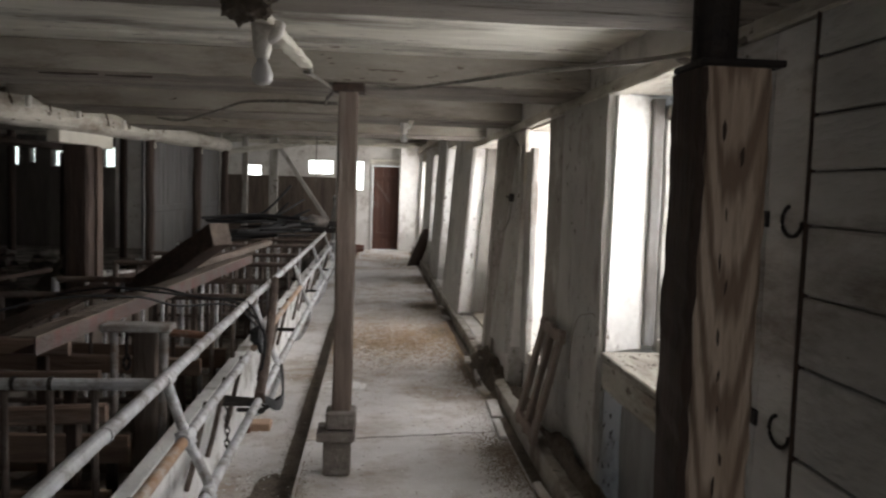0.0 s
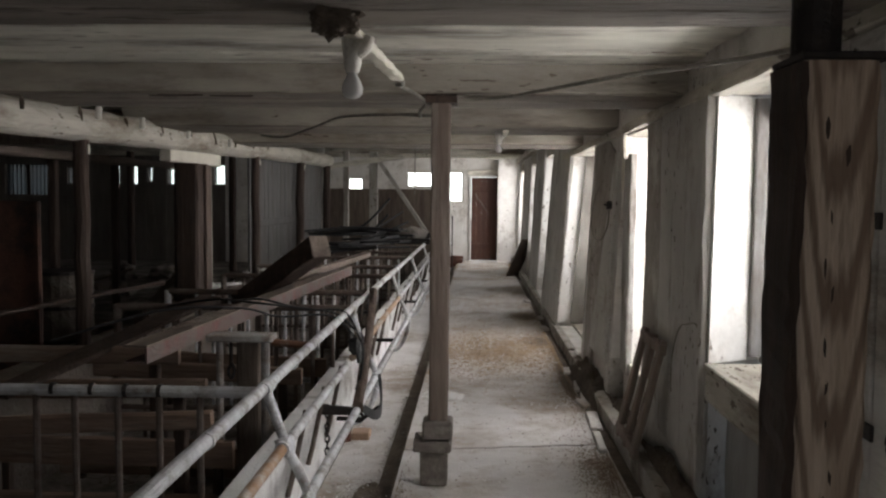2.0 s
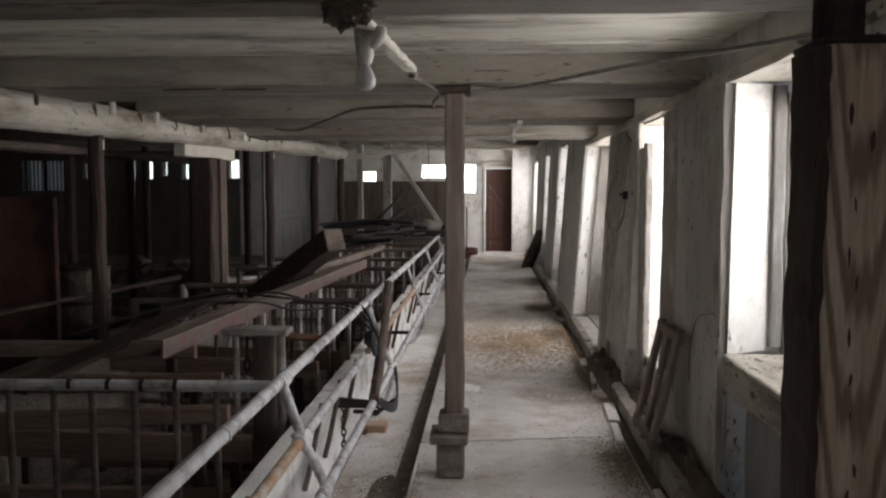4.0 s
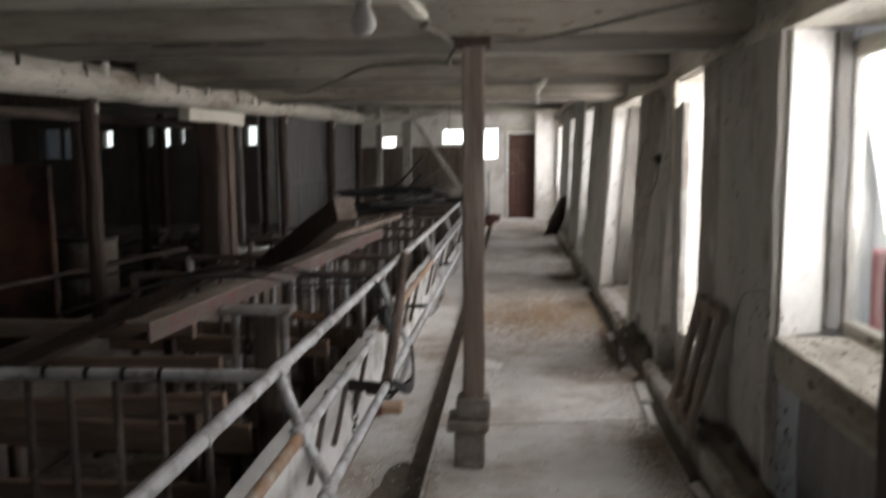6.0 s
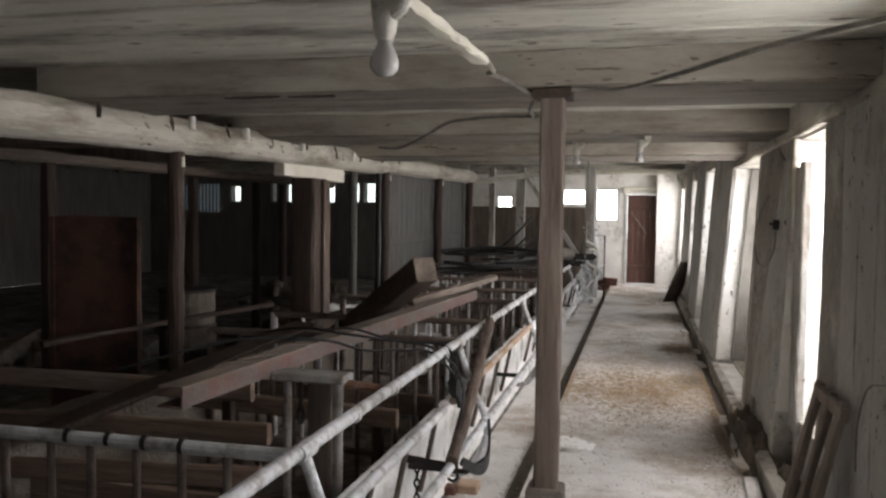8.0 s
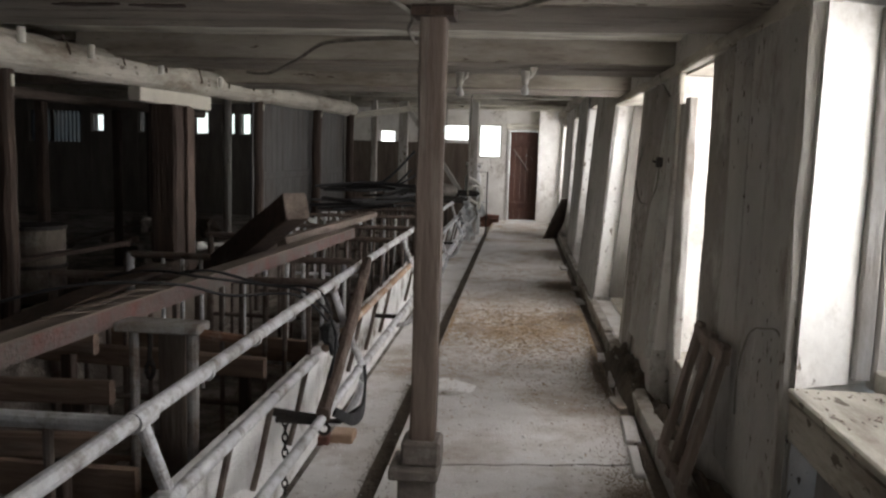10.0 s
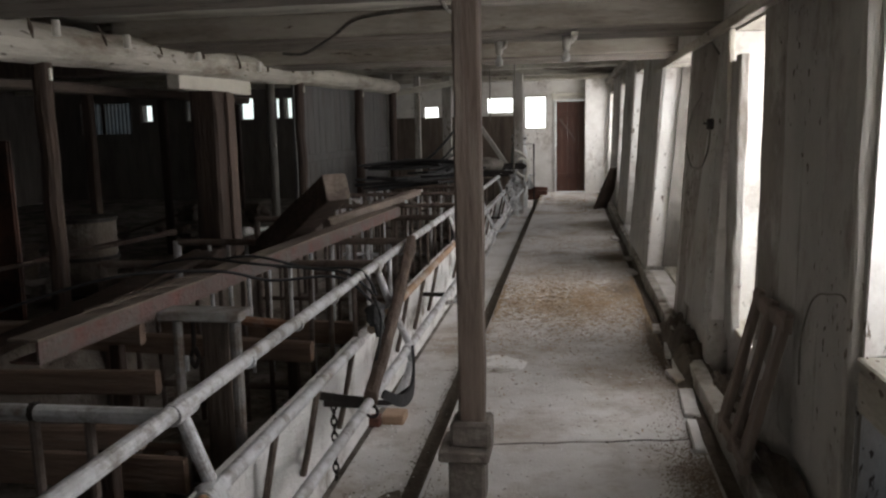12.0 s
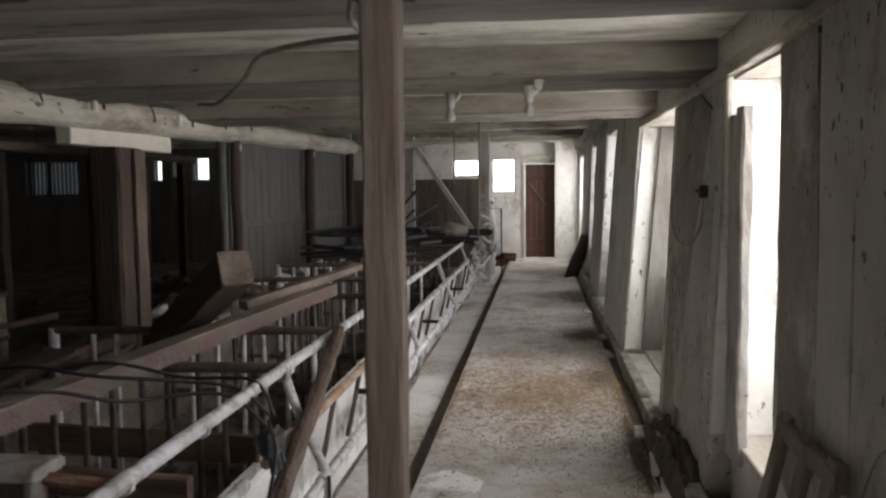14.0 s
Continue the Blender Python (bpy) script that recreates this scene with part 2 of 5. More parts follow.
# ---- mesh helpers ----
def part(name, bm, material, parent=None, label="", smooth=False):
    me = bpy.data.meshes.new(name)
    bmesh.ops.recalc_face_normals(bm, faces=bm.faces)
    bm.to_mesh(me)
    bm.free()
    me.materials.append(material)
    if smooth:
        for p in me.polygons:
            p.use_smooth = True
    ob = new(name, me)
    if parent:
        ob.parent = parent
    if label:
        ob["label"] = label
    return ob


def thing(name, label, category, group="", place=(0, 0, 0)):
    ob = new(name)
    ob.location = place
    return tagged(ob, label, category, group)


def struct(name, bm, material, label=""):
    return tagged(part(name, bm, material), label, "", "", "structure")


def bx(bm, x0, x1, y0, y1, z0, z1, bev=0.0):
    m = Matrix.Translation(((x0 + x1) / 2, (y0 + y1) / 2, (z0 + z1) / 2)) @ Matrix.Diagonal((abs(x1 - x0), abs(y1 - y0), abs(z1 - z0), 1))
    r = bmesh.ops.create_cube(bm, size=1, matrix=m)
    if bev:
        es = list({e for v in r["verts"] for e in v.link_edges})
        bmesh.ops.bevel(bm, geom=es, offset=bev, segments=1, affect="EDGES")
    return bm


def box(x0, x1, y0, y1, z0, z1, bev=0.0):
    return bx(bmesh.new(), x0, x1, y0, y1, z0, z1, bev)


def frame_of(d, up=Vector((0, 0, 1))):
    d = d.normalized()
    if abs(d.dot(up)) > 0.98:
        up = Vector((0, 1, 0))
    s = d.cross(up).normalized()
    return s, s.cross(d).normalized()


def sweep(bm, pts, ring, close=True):
    """Sweeps a ring of (side, up) offsets, one ring for each point or one for all, along pts."""
    pts = [Vector(p) for p in pts]
    rows = []
    for i, p in enumerate(pts):
        a, b = pts[max(i - 1, 0)], pts[min(i + 1, len(pts) - 1)]
        s, u = frame_of(b - a)
        rg = ring(i, i / max(len(pts) - 1, 1)) if callable(ring) else ring
        rows.append([bm.verts.new(p + s * q[0] + u * q[1]) for q in rg])
    n = len(rows[0])
    for r0, r1 in zip(rows, rows[1:]):
        for k in range(n):
            bm.faces.new((r0[k], r0[(k + 1) % n], r1[(k + 1) % n], r1[k]))
    if close:
        bm.faces.new(rows[0])
        bm.faces.new(rows[-1])
    return bm


def tube(pts, r, sides=10, bm=None):
    ring = [(r * math.cos(2 * math.pi * k / sides), r * math.sin(2 * math.pi * k / sides)) for k in range(sides)]
    return sweep(bm or bmesh.new(), pts, ring)


def curve_pts(pts, n=8):
    """A smooth line through the points."""
    P = [Vector(p) for p in pts]
    out = []
    for i in range(len(P) - 1):
        p0, p1, p2, p3 = P[max(i - 1, 0)], P[i], P[i + 1], P[min(i + 2, len(P) - 1)]
        for k in range(n):
            t = k / n
            out.append(0.5 * ((2 * p1) + (p2 - p0) * t + (2 * p0 - 5 * p1 + 4 * p2 - p3) * t * t + (3 * p1 - p0 - 3 * p2 + p3) * t ** 3))
    return out + [P[-1]]


def timber(p0, p1, w, h, wobble=0.006, seg=0.25, cham=0.012, bm=None, bow=(0, 0, 0)):
    """A hewn, slightly uneven squared timber from p0 to p1, w across and h high."""
    p0, p1, bow = Vector(p0), Vector(p1), Vector(bow)
    n = max(2, int((p1 - p0).length / seg) + 1)
    pts = [p0.lerp(p1, i / (n - 1)) + bow * (4 * (i / (n - 1)) * (1 - i / (n - 1))) for i in range(n)]
    a, b = w / 2, h / 2
    base = [(-a + cham, -b), (a - cham, -b), (a, -b + cham), (a, b - cham), (a - cham, b), (-a + cham, b), (-a, b - cham), (-a, -b + cham)]
    ring = lambda i, t: [(q[0] + rng.uniform(-wobble, wobble), q[1] + rng.uniform(-wobble, wobble)) for q in base]
    return sweep(bm or bmesh.new(), pts, ring)


def round_log(pts, r, wobble=0.01, sides=12, squash=1.0, bm=None):
    ring = lambda i, t: [((r + rng.uniform(-wobble, wobble)) * math.cos(2 * math.pi * k / sides), (r * squash + rng.uniform(-wobble, wobble)) * math.sin(2 * math.pi * k / sides)) for k in range(sides)]
    return sweep(bm or bmesh.new(), pts, ring)


# ---- large structure ----
YE = 18.56           # end wall
YS = 8.95            # where the ceiling steps up
ZC = 2.14            # underside of the near ceiling boards
ZF = 2.47            # underside of the far ceiling boards


def roughen(bm, cuts, amp, freq=3.0, seed=0.0):
    """Subdivides a block and dents it like old plaster."""
    if cuts:
        bmesh.ops.subdivide_edges(bm, edges=bm.edges[:], cuts=cuts, use_grid_fill=True)
    bm.normal_update()
    off = Vector((seed, seed * 1.7, seed * 0.6))
    for v in bm.verts:
        v.co += v.normal * (noise.noise(v.co * freq + off) + 0.5 * noise.noise(v.co * freq * 3.1 + off)) * amp
    return bm


struct("ground", box(-400, 400, -400, 400, -0.75, -0.45), M_grass, "pale dry gravel yard round the barn")
struct("floor", box(-12, 1.62, -4, YE + 0.34, -0.3, -0.1), M_byre, "dark dirty concrete byre floor")

struct("passage_floor", box(-0.69, -0.275, -3.9, YE, -0.0995, -0.094), M_concrete, "worn pale concrete passage floor")
# walkway slabs with cracks between them
slabs = [-4, -1.2, 1.6, 4.2, 7.4, 10.6, 14.0, YE]
wk = tagged(new("walkway"), "raised worn concrete feed walkway with straw and dirt", "", "", "structure")
for y0, y1 in zip(slabs, slabs[1:]):
    bm = bmesh.new()
    n = 14
    lo = [-0.27 + 1.2 * k / n for k in range(n + 1)]
    j0 = [y0 + 0.009 + (0.03 * noise.noise(Vector((x * 6, y0, 0))) + 0.16 * (x - 0.4) if y0 > -4 else 0) for x in lo]
    j1 = [y1 - 0.009 + (0.03 * noise.noise(Vector((x * 6, y1, 0))) + 0.16 * (x - 0.4) if y1 < YE else 0) for x in lo]
    top = [[bm.verts.new((x, a, -0.002 * rng.random())) for x, a in zip(lo, j)] for j in (j0, j1)]
    bot = [[bm.verts.new((x, a, -0.098)) for x, a in zip(lo, j)] for j in (j0, j1)]
    for k in range(n):
        bm.faces.new((top[0][k], top[0][k + 1], top[1][k + 1], top[1][k]))
        bm.faces.new((top[0][k], bot[0][k], bot[0][k + 1], top[0][k + 1]))
        bm.faces.new((top[1][k], top[1][k + 1], bot[1][k + 1], bot[1][k]))
    bm.faces.new((top[0][0], top[1][0], bot[1][0], bot[0][0]))
    bm.faces.new((top[0][n], bot[0][n], bot[1][n], top[1][n]))
    part("slab", bm, M_concrete, wk)

# strip paints the shadow below the walkway step along with dirt
struct("gutter_dark", roughen(box(-0.38, -0.272, -3.9, YE, -0.0935, -0.086), 30, 0.004, 7), M_dirt_shade, "dark dirt with step shadow put in, along the walkway foot")
# ledge along the right wall, in broken lengths, with a dirty gutter before it
lg = tagged(new("wall_ledge"), "chipped low concrete kerb along the window wall", "", "", "structure")
for y0, y1, x0, z in ((-4, 1.9, 1.0, 0.10), (1.93, 4.35, 1.0, 0.11), (4.38, 5.25, 0.995, 0.10), (5.29, 6.72, 0.99, 0.11), (6.75, 8.2, 0.995, 0.12), (8.24, 11.5, 1.0, 0.10), (11.53, YE, 1.0, 0.10)):
    part("kerb_block", roughen(box(x0, x0 + 0.085, y0, y1, -0.098, z, 0.006), 6, 0.011, 6, y0), M_kerb, lg)
for y0, y1, x1 in ((6.52, 8.05, 1.3), (10.2, 11.5, 1.3)):
    part("sill_step", roughen(box(1.05, x1, y0, y1, -0.098, 0.125, 0.012), 3, 0.008, 5, y0), M_concrete, lg)
struct("gutter_dark", roughen(box(0.90, 1.02, -4, YE, -0.097, -0.012), 30, 0.02, 7), M_dirt_shade, "dark damp dirt in the gutter")
struct("wall_dirt", roughen(box(1.06, 1.25, -4, YE, -0.097, 0.04), 30, 0.02, 6), M_dirt_shade, "dark dirt lying between kerb and wall")

# ceiling boards in one mesh for each height
bm = bmesh.new()
cg = random.Random(21)
y = -4.0
while y < YS:
    w = cg.uniform(0.22, 0.34)
    z = ZC + cg.uniform(-0.006, 0.01)
    timber((-2.62, y + w / 2, z + 0.02), (1.4, y + w / 2, z + 0.02 + cg.uniform(-0.006, 0.006)), w - 0.004, 0.04, 0.003, 0.35, 0.006, bm)
    y += w
bx(bm, -12, 1.62, -4, YS, ZC + 0.06, ZC + 0.1)
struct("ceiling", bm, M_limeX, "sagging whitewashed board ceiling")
bm = bmesh.new()
y = YS
while y < YE:
    w = rng.uniform(0.2, 0.3)
    bx(bm, -12, 1.62, y, min(y + w - 0.005, YE + 0.3), ZF + rng.uniform(-0.003, 0.006), ZF + 0.04)
    y += w
bx(bm, -12, 1.62, YS, YE + 0.34, ZF + 0.05, ZF + 0.1)
struct("ceiling_far", bm, M_limeX, "higher whitewashed board ceiling")
struct("ceiling_step", box(-12, 1.62, YS - 0.03, YS, ZC + 0.1, ZF + 0.1), M_limeX, "boarding where the ceiling steps up")
# broad boxed beams across the passage: front board, soffit boards with shade in their tone, back board
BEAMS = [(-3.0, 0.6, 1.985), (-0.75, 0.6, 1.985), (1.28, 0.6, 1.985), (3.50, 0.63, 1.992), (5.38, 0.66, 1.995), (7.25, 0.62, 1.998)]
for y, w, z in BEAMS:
    jo = tagged(new("ceiling_beam"), "broad boxed ceiling beam with flaking whitewash and shade-toned soffit", "beam", "ceiling beams", "structure")
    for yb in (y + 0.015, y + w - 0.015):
        part("side_board", timber((-2.5, yb, (z + ZC) / 2 + 0.008), (1.23, yb, (z + ZC) / 2 + 0.008), 0.03, ZC - z - 0.002, 0.004, 0.1, 0.008), M_beamside, jo, "flaking whitewashed side board in a shaded tone")
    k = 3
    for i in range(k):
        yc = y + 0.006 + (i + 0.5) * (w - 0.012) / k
        part("soffit_board", timber((-2.5, yc, z + 0.013), (1.23, yc, z + 0.013 + cg.uniform(-0.004, 0.004)), (w - 0.012) / k - 0.005, 0.026, 0.003, 0.12, 0.005), M_soffit, jo, "soffit board with shade in its colour")
for y in (10.4, 12.1, 13.8, 15.5, 17.2):
    tagged(part("ceiling_joist", timber((-11.9, y, 2.43), (1.2, y, 2.43), 0.2, 0.12, 0.005, 0.3), M_limeX), "whitewashed joist under the higher ceiling", "joist", "ceiling joists", "structure")
for y in (-2.6, -0.9, 0.8, 2.5, 4.2, 5.9, 7.6):
    tagged(part("ceiling_joist", timber((-11.9, y, 2.07), (-2.5, y, 2.07), 0.2, 0.16, 0.006, 0.4), M_greywood), "dark unpainted joist over the stalls", "joist", "byre joists", "structure")
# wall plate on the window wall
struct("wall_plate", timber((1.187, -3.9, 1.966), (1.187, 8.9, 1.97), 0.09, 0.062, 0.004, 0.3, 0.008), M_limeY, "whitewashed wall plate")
pf_ = tagged(new("wall_head"), "rough limewashed wall head between the beam ends", "", "", "structure")
for (ya, wa, za), (yb, wb_, zb) in zip(BEAMS, BEAMS[1:] + [(YS - 0.02, 0, 0)]):
    part("infill", roughen(box(1.16, 1.3, ya + wa + 0.004, yb - 0.004, 1.99, ZC + 0.03), 5, 0.008, 5, ya), M_pier, pf_)
struct("trim", timber((1.15, 9.0, 2.36), (1.15, YE, 2.36), 0.14, 0.12, 0.008, 0.3, 0.02), M_limeY, "whitewashed far wall plate")

# window wall: openings (y0, y1, sill, head, glass bottom) and the batter of the pier beyond each
OPEN = [(2.02, 3.07, 0.755, 1.945, 0.80), (4.42, 5.17, 0.36, 1.925, 0.45), (6.5, 8.12, 0.15, 1.94, 0.80), (10.15, 11.55, 0.3, 2.1, 0.8), (13.3, 14.5, 0.5, 2.1, 0.85), (16.7, 18.2, 0.4, 2.1, 0.85)]
BATTER = [0.0, 0.02, 0.1, 0.17, 0.12, 0.08, 0.05]
XO = 1.62
SPLAY = 0.13          # the first window's far reveal opens outwards
we = tagged(new("wall_east"), "limewashed plaster wall with leaning piers and deep window openings", "", "", "structure")
ys = [-4] + [v for o in OPEN for v in o[:2]] + [YE]
for k, (y0, y1) in enumerate(zip(ys[::2], ys[1::2])):
    zt = ZC + 0.05 if y1 < YS else ZF
    bm = bmesh.new()
    b = BATTER[k]
    bx(bm, 1.18, XO, y0, y1, -0.099, zt)
    for v in bm.verts:
        if v.co.x < 1.3 and v.co.z < 1:
            v.co.x -= b
        if k == 1 and v.co.x > 1.5 and v.co.y < y0 + 0.1:
            v.co.y += SPLAY * 0.44 / 0.257
    bmesh.ops.subdivide_edges(bm, edges=bm.edges[:], cuts=14, use_grid_fill=True)
    roughen(bm, 0, 0.010, 3.2, k * 3.0)
    part("pier", bm, M_pier, we)
for k, (y0, y1, s, hd, gb) in enumerate(OPEN):
    zt = ZC + 0.05 if y1 < YS else ZF
    part("breast", roughen(box(1.27 if k == 0 else 1.2, XO - 0.02, y0 - 0.004, y1 + 0.004, -0.098, s - 0.03), 6, 0.006, 3, k), M_partition if k == 0 else M_pier, we)
    if k == 0:
        part("sill_beam", timber((1.215, y0, s - 0.105), (1.215, y1, s - 0.105), 0.09, 0.145, 0.004, 0.15, 0.012), M_limeY, we)
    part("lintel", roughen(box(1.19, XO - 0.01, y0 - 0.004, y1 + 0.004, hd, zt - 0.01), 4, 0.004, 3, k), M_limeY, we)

# casements in the openings
for k, (y0, y1, s, hd, gb) in enumerate(OPEN):
    win = tagged(new("window_%d" % (k + 1)), "weathered wooden casement with blown-out daylight in a deep reveal", "window", "east windows", "structure")
    ht = hd - 0.04
    x0, x1 = 1.44, 1.50
    sp = SPLAY if k == 0 else 0.0
    part("stile", timber((1.47, y1 + sp - 0.035, gb - 0.06), (1.47, y1 + sp - 0.035, ht), 0.06, 0.07, 0.004, 0.2, 0.008), M_limeZ, win)
    part("stile", timber((1.47, y0 + 0.035, gb - 0.06), (1.47, y0 + 0.035, ht), 0.06, 0.07, 0.004, 0.2, 0.008), M_limeZ, win)
    part("rail", box(x0 + 0.002, x1 - 0.002, y0 + 0.07, y1 + sp - 0.07, gb - 0.06, gb + 0.01, 0.004), M_limeY, win)
    part("rail", box(x0 + 0.002, x1 - 0.002, y0 + 0.07, y1 + sp - 0.07, ht - 0.07, ht, 0.004), M_limeY, win)
    ym = (y0 + y1) / 2 + 0.05
    part("mullion", timber((1.47, ym, gb), (1.47, ym, ht - 0.06), 0.05, 0.06, 0.003, 0.2, 0.006), M_greywood, win)
    for a, c in ((y0 + 0.07, ym - 0.03), (ym + 0.03, y1 + sp - 0.07)):
        pane = part("pane", box(1.468, 1.472, a, c, gb + 0.01, ht - 0.07), M_glass, win)
        pane.visible_shadow = False
    sill = roughen(box(1.155 if k == 0 else 1.19, XO, y0 + 0.003, y1 - 0.003, s - 0.03, s, 0.006), 4, 0.004, 6, k)
    part("window_sill", sill, M_limeY, win)
    # limewashed linings of the two reveals, following the batter of the piers; paler, with daylight put into the tone
    for yy, yw, bt, so in ((y1, -0.016, BATTER[k + 1], sp), (y0, 0.016, BATTER[k], 0.0)):
        bm = bmesh.new()
        f = lambda z: 1.183 - bt * max(0.0, 1 - (z + 0.1) / 2.2)
        cs = [(f(s) + 0.002, s), (1.437, s), (1.437, hd - 0.002), (f(hd) + 0.002, hd - 0.002)]
        va = [bm.verts.new((x, yy + so * (x - 1.18) / 0.257 + 0.004 * (-1 if yw > 0 else 1), z)) for x, z in cs]
        vb = [bm.verts.new((x, yy + so * (x - 1.18) / 0.257 + yw, z)) for x, z in cs]
        bm.faces.new(va)
        bm.faces.new(vb)
        for q in range(4):
            bm.faces.new((va[q], va[(q + 1) % 4], vb[(q + 1) % 4], vb[q]))
        part("reveal", roughen(bm, 7, 0.004, 4, k), M_plaster, win)
    if k == 0:
        part("shutter", timber((1.4025, y1 + 0.8 * sp - 0.035, s + 0.02), (1.4025, y1 + 0.8 * sp - 0.035, hd - 0.01), 0.055, 0.03, 0.003, 0.2, 0.006), M_partition, win, "greyed folded shutter board")
    if k == 2:
        # the board's low tone holds its shade beside the bright reveal
        bm = bmesh.new()
        f = lambda z: 1.183 - BATTER[k + 1] * max(0.0, 1 - (z + 0.1) / 2.2) + 0.135
        rim = [(f(s), s + 0.005), (1.432, s + 0.005), (1.432, hd - 0.006), (f(hd), hd - 0.006)]
        va, vb = [[bm.verts.new((x, yy, z)) for x, z in rim] for yy in (y1 - 0.022, y1 - 0.06)]
        bm.faces.new(va)
        bm.faces.new(vb)
        for q in range(4):
            bm.faces.new((va[q], va[(q + 1) % 4], vb[(q + 1) % 4], vb[q]))
        bmesh.ops.recalc_face_normals(bm, faces=bm.faces)
        part("shutter", roughen(bm, 5, 0.003, 6), M_shutter, win, "greyed folded shutter board")
    # wall under the glass, inside the reveal
    if gb - s > 0.1:
        part("apron", roughen(box(1.455, XO - 0.03, y0 + 0.002, y1 - 0.002, s + 0.001, gb - 0.06), 6, 0.006, 3, k), M_plaster, win)
    lo = gb + (0.34 if k == 0 else 0.03)
    window_light("window_daylight", (1.55, (y0 + y1 + sp) / 2, (lo + ht) / 2), (0, (y0 + y1 + sp) / 2, (lo + ht) / 2 - 0.33), y1 + sp - y0 - 0.01, ht - lo, WPOWER * (1.0, 1.0, 1.0, 0.42, 0.42, 0.9)[k] * (y1 - y0) * (ht - lo))

# end wall with its small windows
EW = [(-11.3, -10.0, 1.47, 2.2), (-9.76, -9.45, 1.73, 2.15), (-8.62, -8.46, 1.73, 2.24), (-8.27, -8.02, 1.73, 2.26), (-7.82, -7.66, 1.8, 2.26), (-7.32, -6.92, 1.73, 2.26), (-6.47, -6.29, 1.74, 2.24), (-6.19, -5.88, 1.74, 2.24), (-2.92, -2.55, 1.56, 1.95), (-1.50, -0.88, 1.74, 2.11), (-0.66, -0.16, 1.39, 2.12)]
wn_ = tagged(new("wall_north"), "limewashed end wall with small bright windows", "", "", "structure")
edge = [-12] + [v for o in EW for v in o[:2]] + [0.03]
# pieces left of x = -3 take the dark board tone
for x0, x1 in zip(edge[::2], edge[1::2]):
    part("wall_piece", roughen(box(x0, x1, YE, YE + 0.34, -0.099, ZF), 5, 0.006, 3, x0), M_darkboard if x1 < -3 else M_plaster, wn_)
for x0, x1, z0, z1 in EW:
    part("wall_piece", box(x0, x1, YE + 0.004, YE + 0.33, -0.098, z0), M_darkboard if x1 < -3 else M_plaster, wn_)
    part("wall_piece", box(x0, x1, YE + 0.004, YE + 0.33, z1, ZF), M_darkboard if x1 < -3 else M_plaster, wn_)
part("wall_piece", roughen(box(0.67, 1.3, YE - 0.25, YE + 0.34, -0.099, ZF), 8, 0.008, 3, 5), M_plaster, wn_)
part("wall_piece", box(0.03, 0.67, YE + 0.03, YE + 0.34, 2.0, ZF), M_plaster, wn_)
part("lintel", timber((-0.05, YE - 0.03, 2.09), (0.67, YE - 0.03, 2.09), 0.06, 0.12, 0.004), M_limeX, wn_)
for i, (x0, x1, z0, z1) in enumerate(EW[1:]):
    win = tagged(new("window_%d" % (i + 7)), "small bright end-wall window with a thin white frame", "window", "end windows", "structure")
    for a, b in ((x0, x0 + 0.03), (x1 - 0.03, x1)):
        part("stile", box(a, b, YE + 0.06, YE + 0.11, z0, z1, 0.004), M_limeZ, win)
    part("rail", box(x0 + 0.03, x1 - 0.03, YE + 0.062, YE + 0.108, z0, z0 + 0.03, 0.004), M_limeX, win)
    part("rail", box(x0 + 0.03, x1 - 0.03, YE + 0.062, YE + 0.108, z1 - 0.03, z1, 0.004), M_limeX, win)
    pane = part("pane", box(x0 + 0.03, x1 - 0.03, YE + 0.083, YE + 0.087, z0 + 0.03, z1 - 0.03), M_glass, win)
    pane.visible_shadow = False
    if x1 > -3:
        window_light("window_daylight", ((x0 + x1) / 2, YE + 0.2, (z0 + z1) / 2), ((x0 + x1) / 2, 0, (z0 + z1) / 2 - 2), x1 - x0 - 0.02, z1 - z0 - 0.02, WPOWER * 0.28 * (x1 - x0) * (z1 - z0))
# dim corrugated sheet over the farthest opening
win = tagged(new("window_17"), "end-wall window covered with dim translucent corrugated sheet", "window", "end windows", "structure")
bm = bmesh.new()
n = 52
r0 = [bm.verts.new((-11.3 + 1.3 * k / n, YE + 0.1 + 0.018 * math.sin(k * 1.6), 1.47)) for k in range(n + 1)]
r1 = [bm.verts.new((v.co.x, v.co.y, 2.2)) for v in r0]
for k in range(n):
    bm.faces.new((r0[k], r0[k + 1], r1[k + 1], r1[k]))
M_sheet = mat("translucent_corrugated", (0.055, 0.065, 0.08), (0.035, 0.042, 0.052), 0.6, 0, 3, (0.07, 0.067, 0.07), 2, 0.4, 0.1, 30)
M_sheet.node_tree.nodes["Principled BSDF"].inputs["Transmission Weight"].default_value = 0.12
part("sheet", bm, M_sheet, win)
part("mullion", box(-10.78, -10.7, YE + 0.03, YE + 0.07, 1.47, 2.2), M_darkwood, win)

# glowing plane added so the end windows come out white
M_backglow = bpy.data.materials.new("glowing_backdrop")
M_backglow.use_nodes = True
_h = M_backglow.node_tree.nodes["Principled BSDF"]
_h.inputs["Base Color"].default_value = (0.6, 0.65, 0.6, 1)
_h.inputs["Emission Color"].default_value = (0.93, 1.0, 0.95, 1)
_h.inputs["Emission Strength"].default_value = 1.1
struct("backdrop", box(-60, 12, 75, 75.2, -0.45, 25), M_backglow, "glowing backdrop that whitens the end windows")
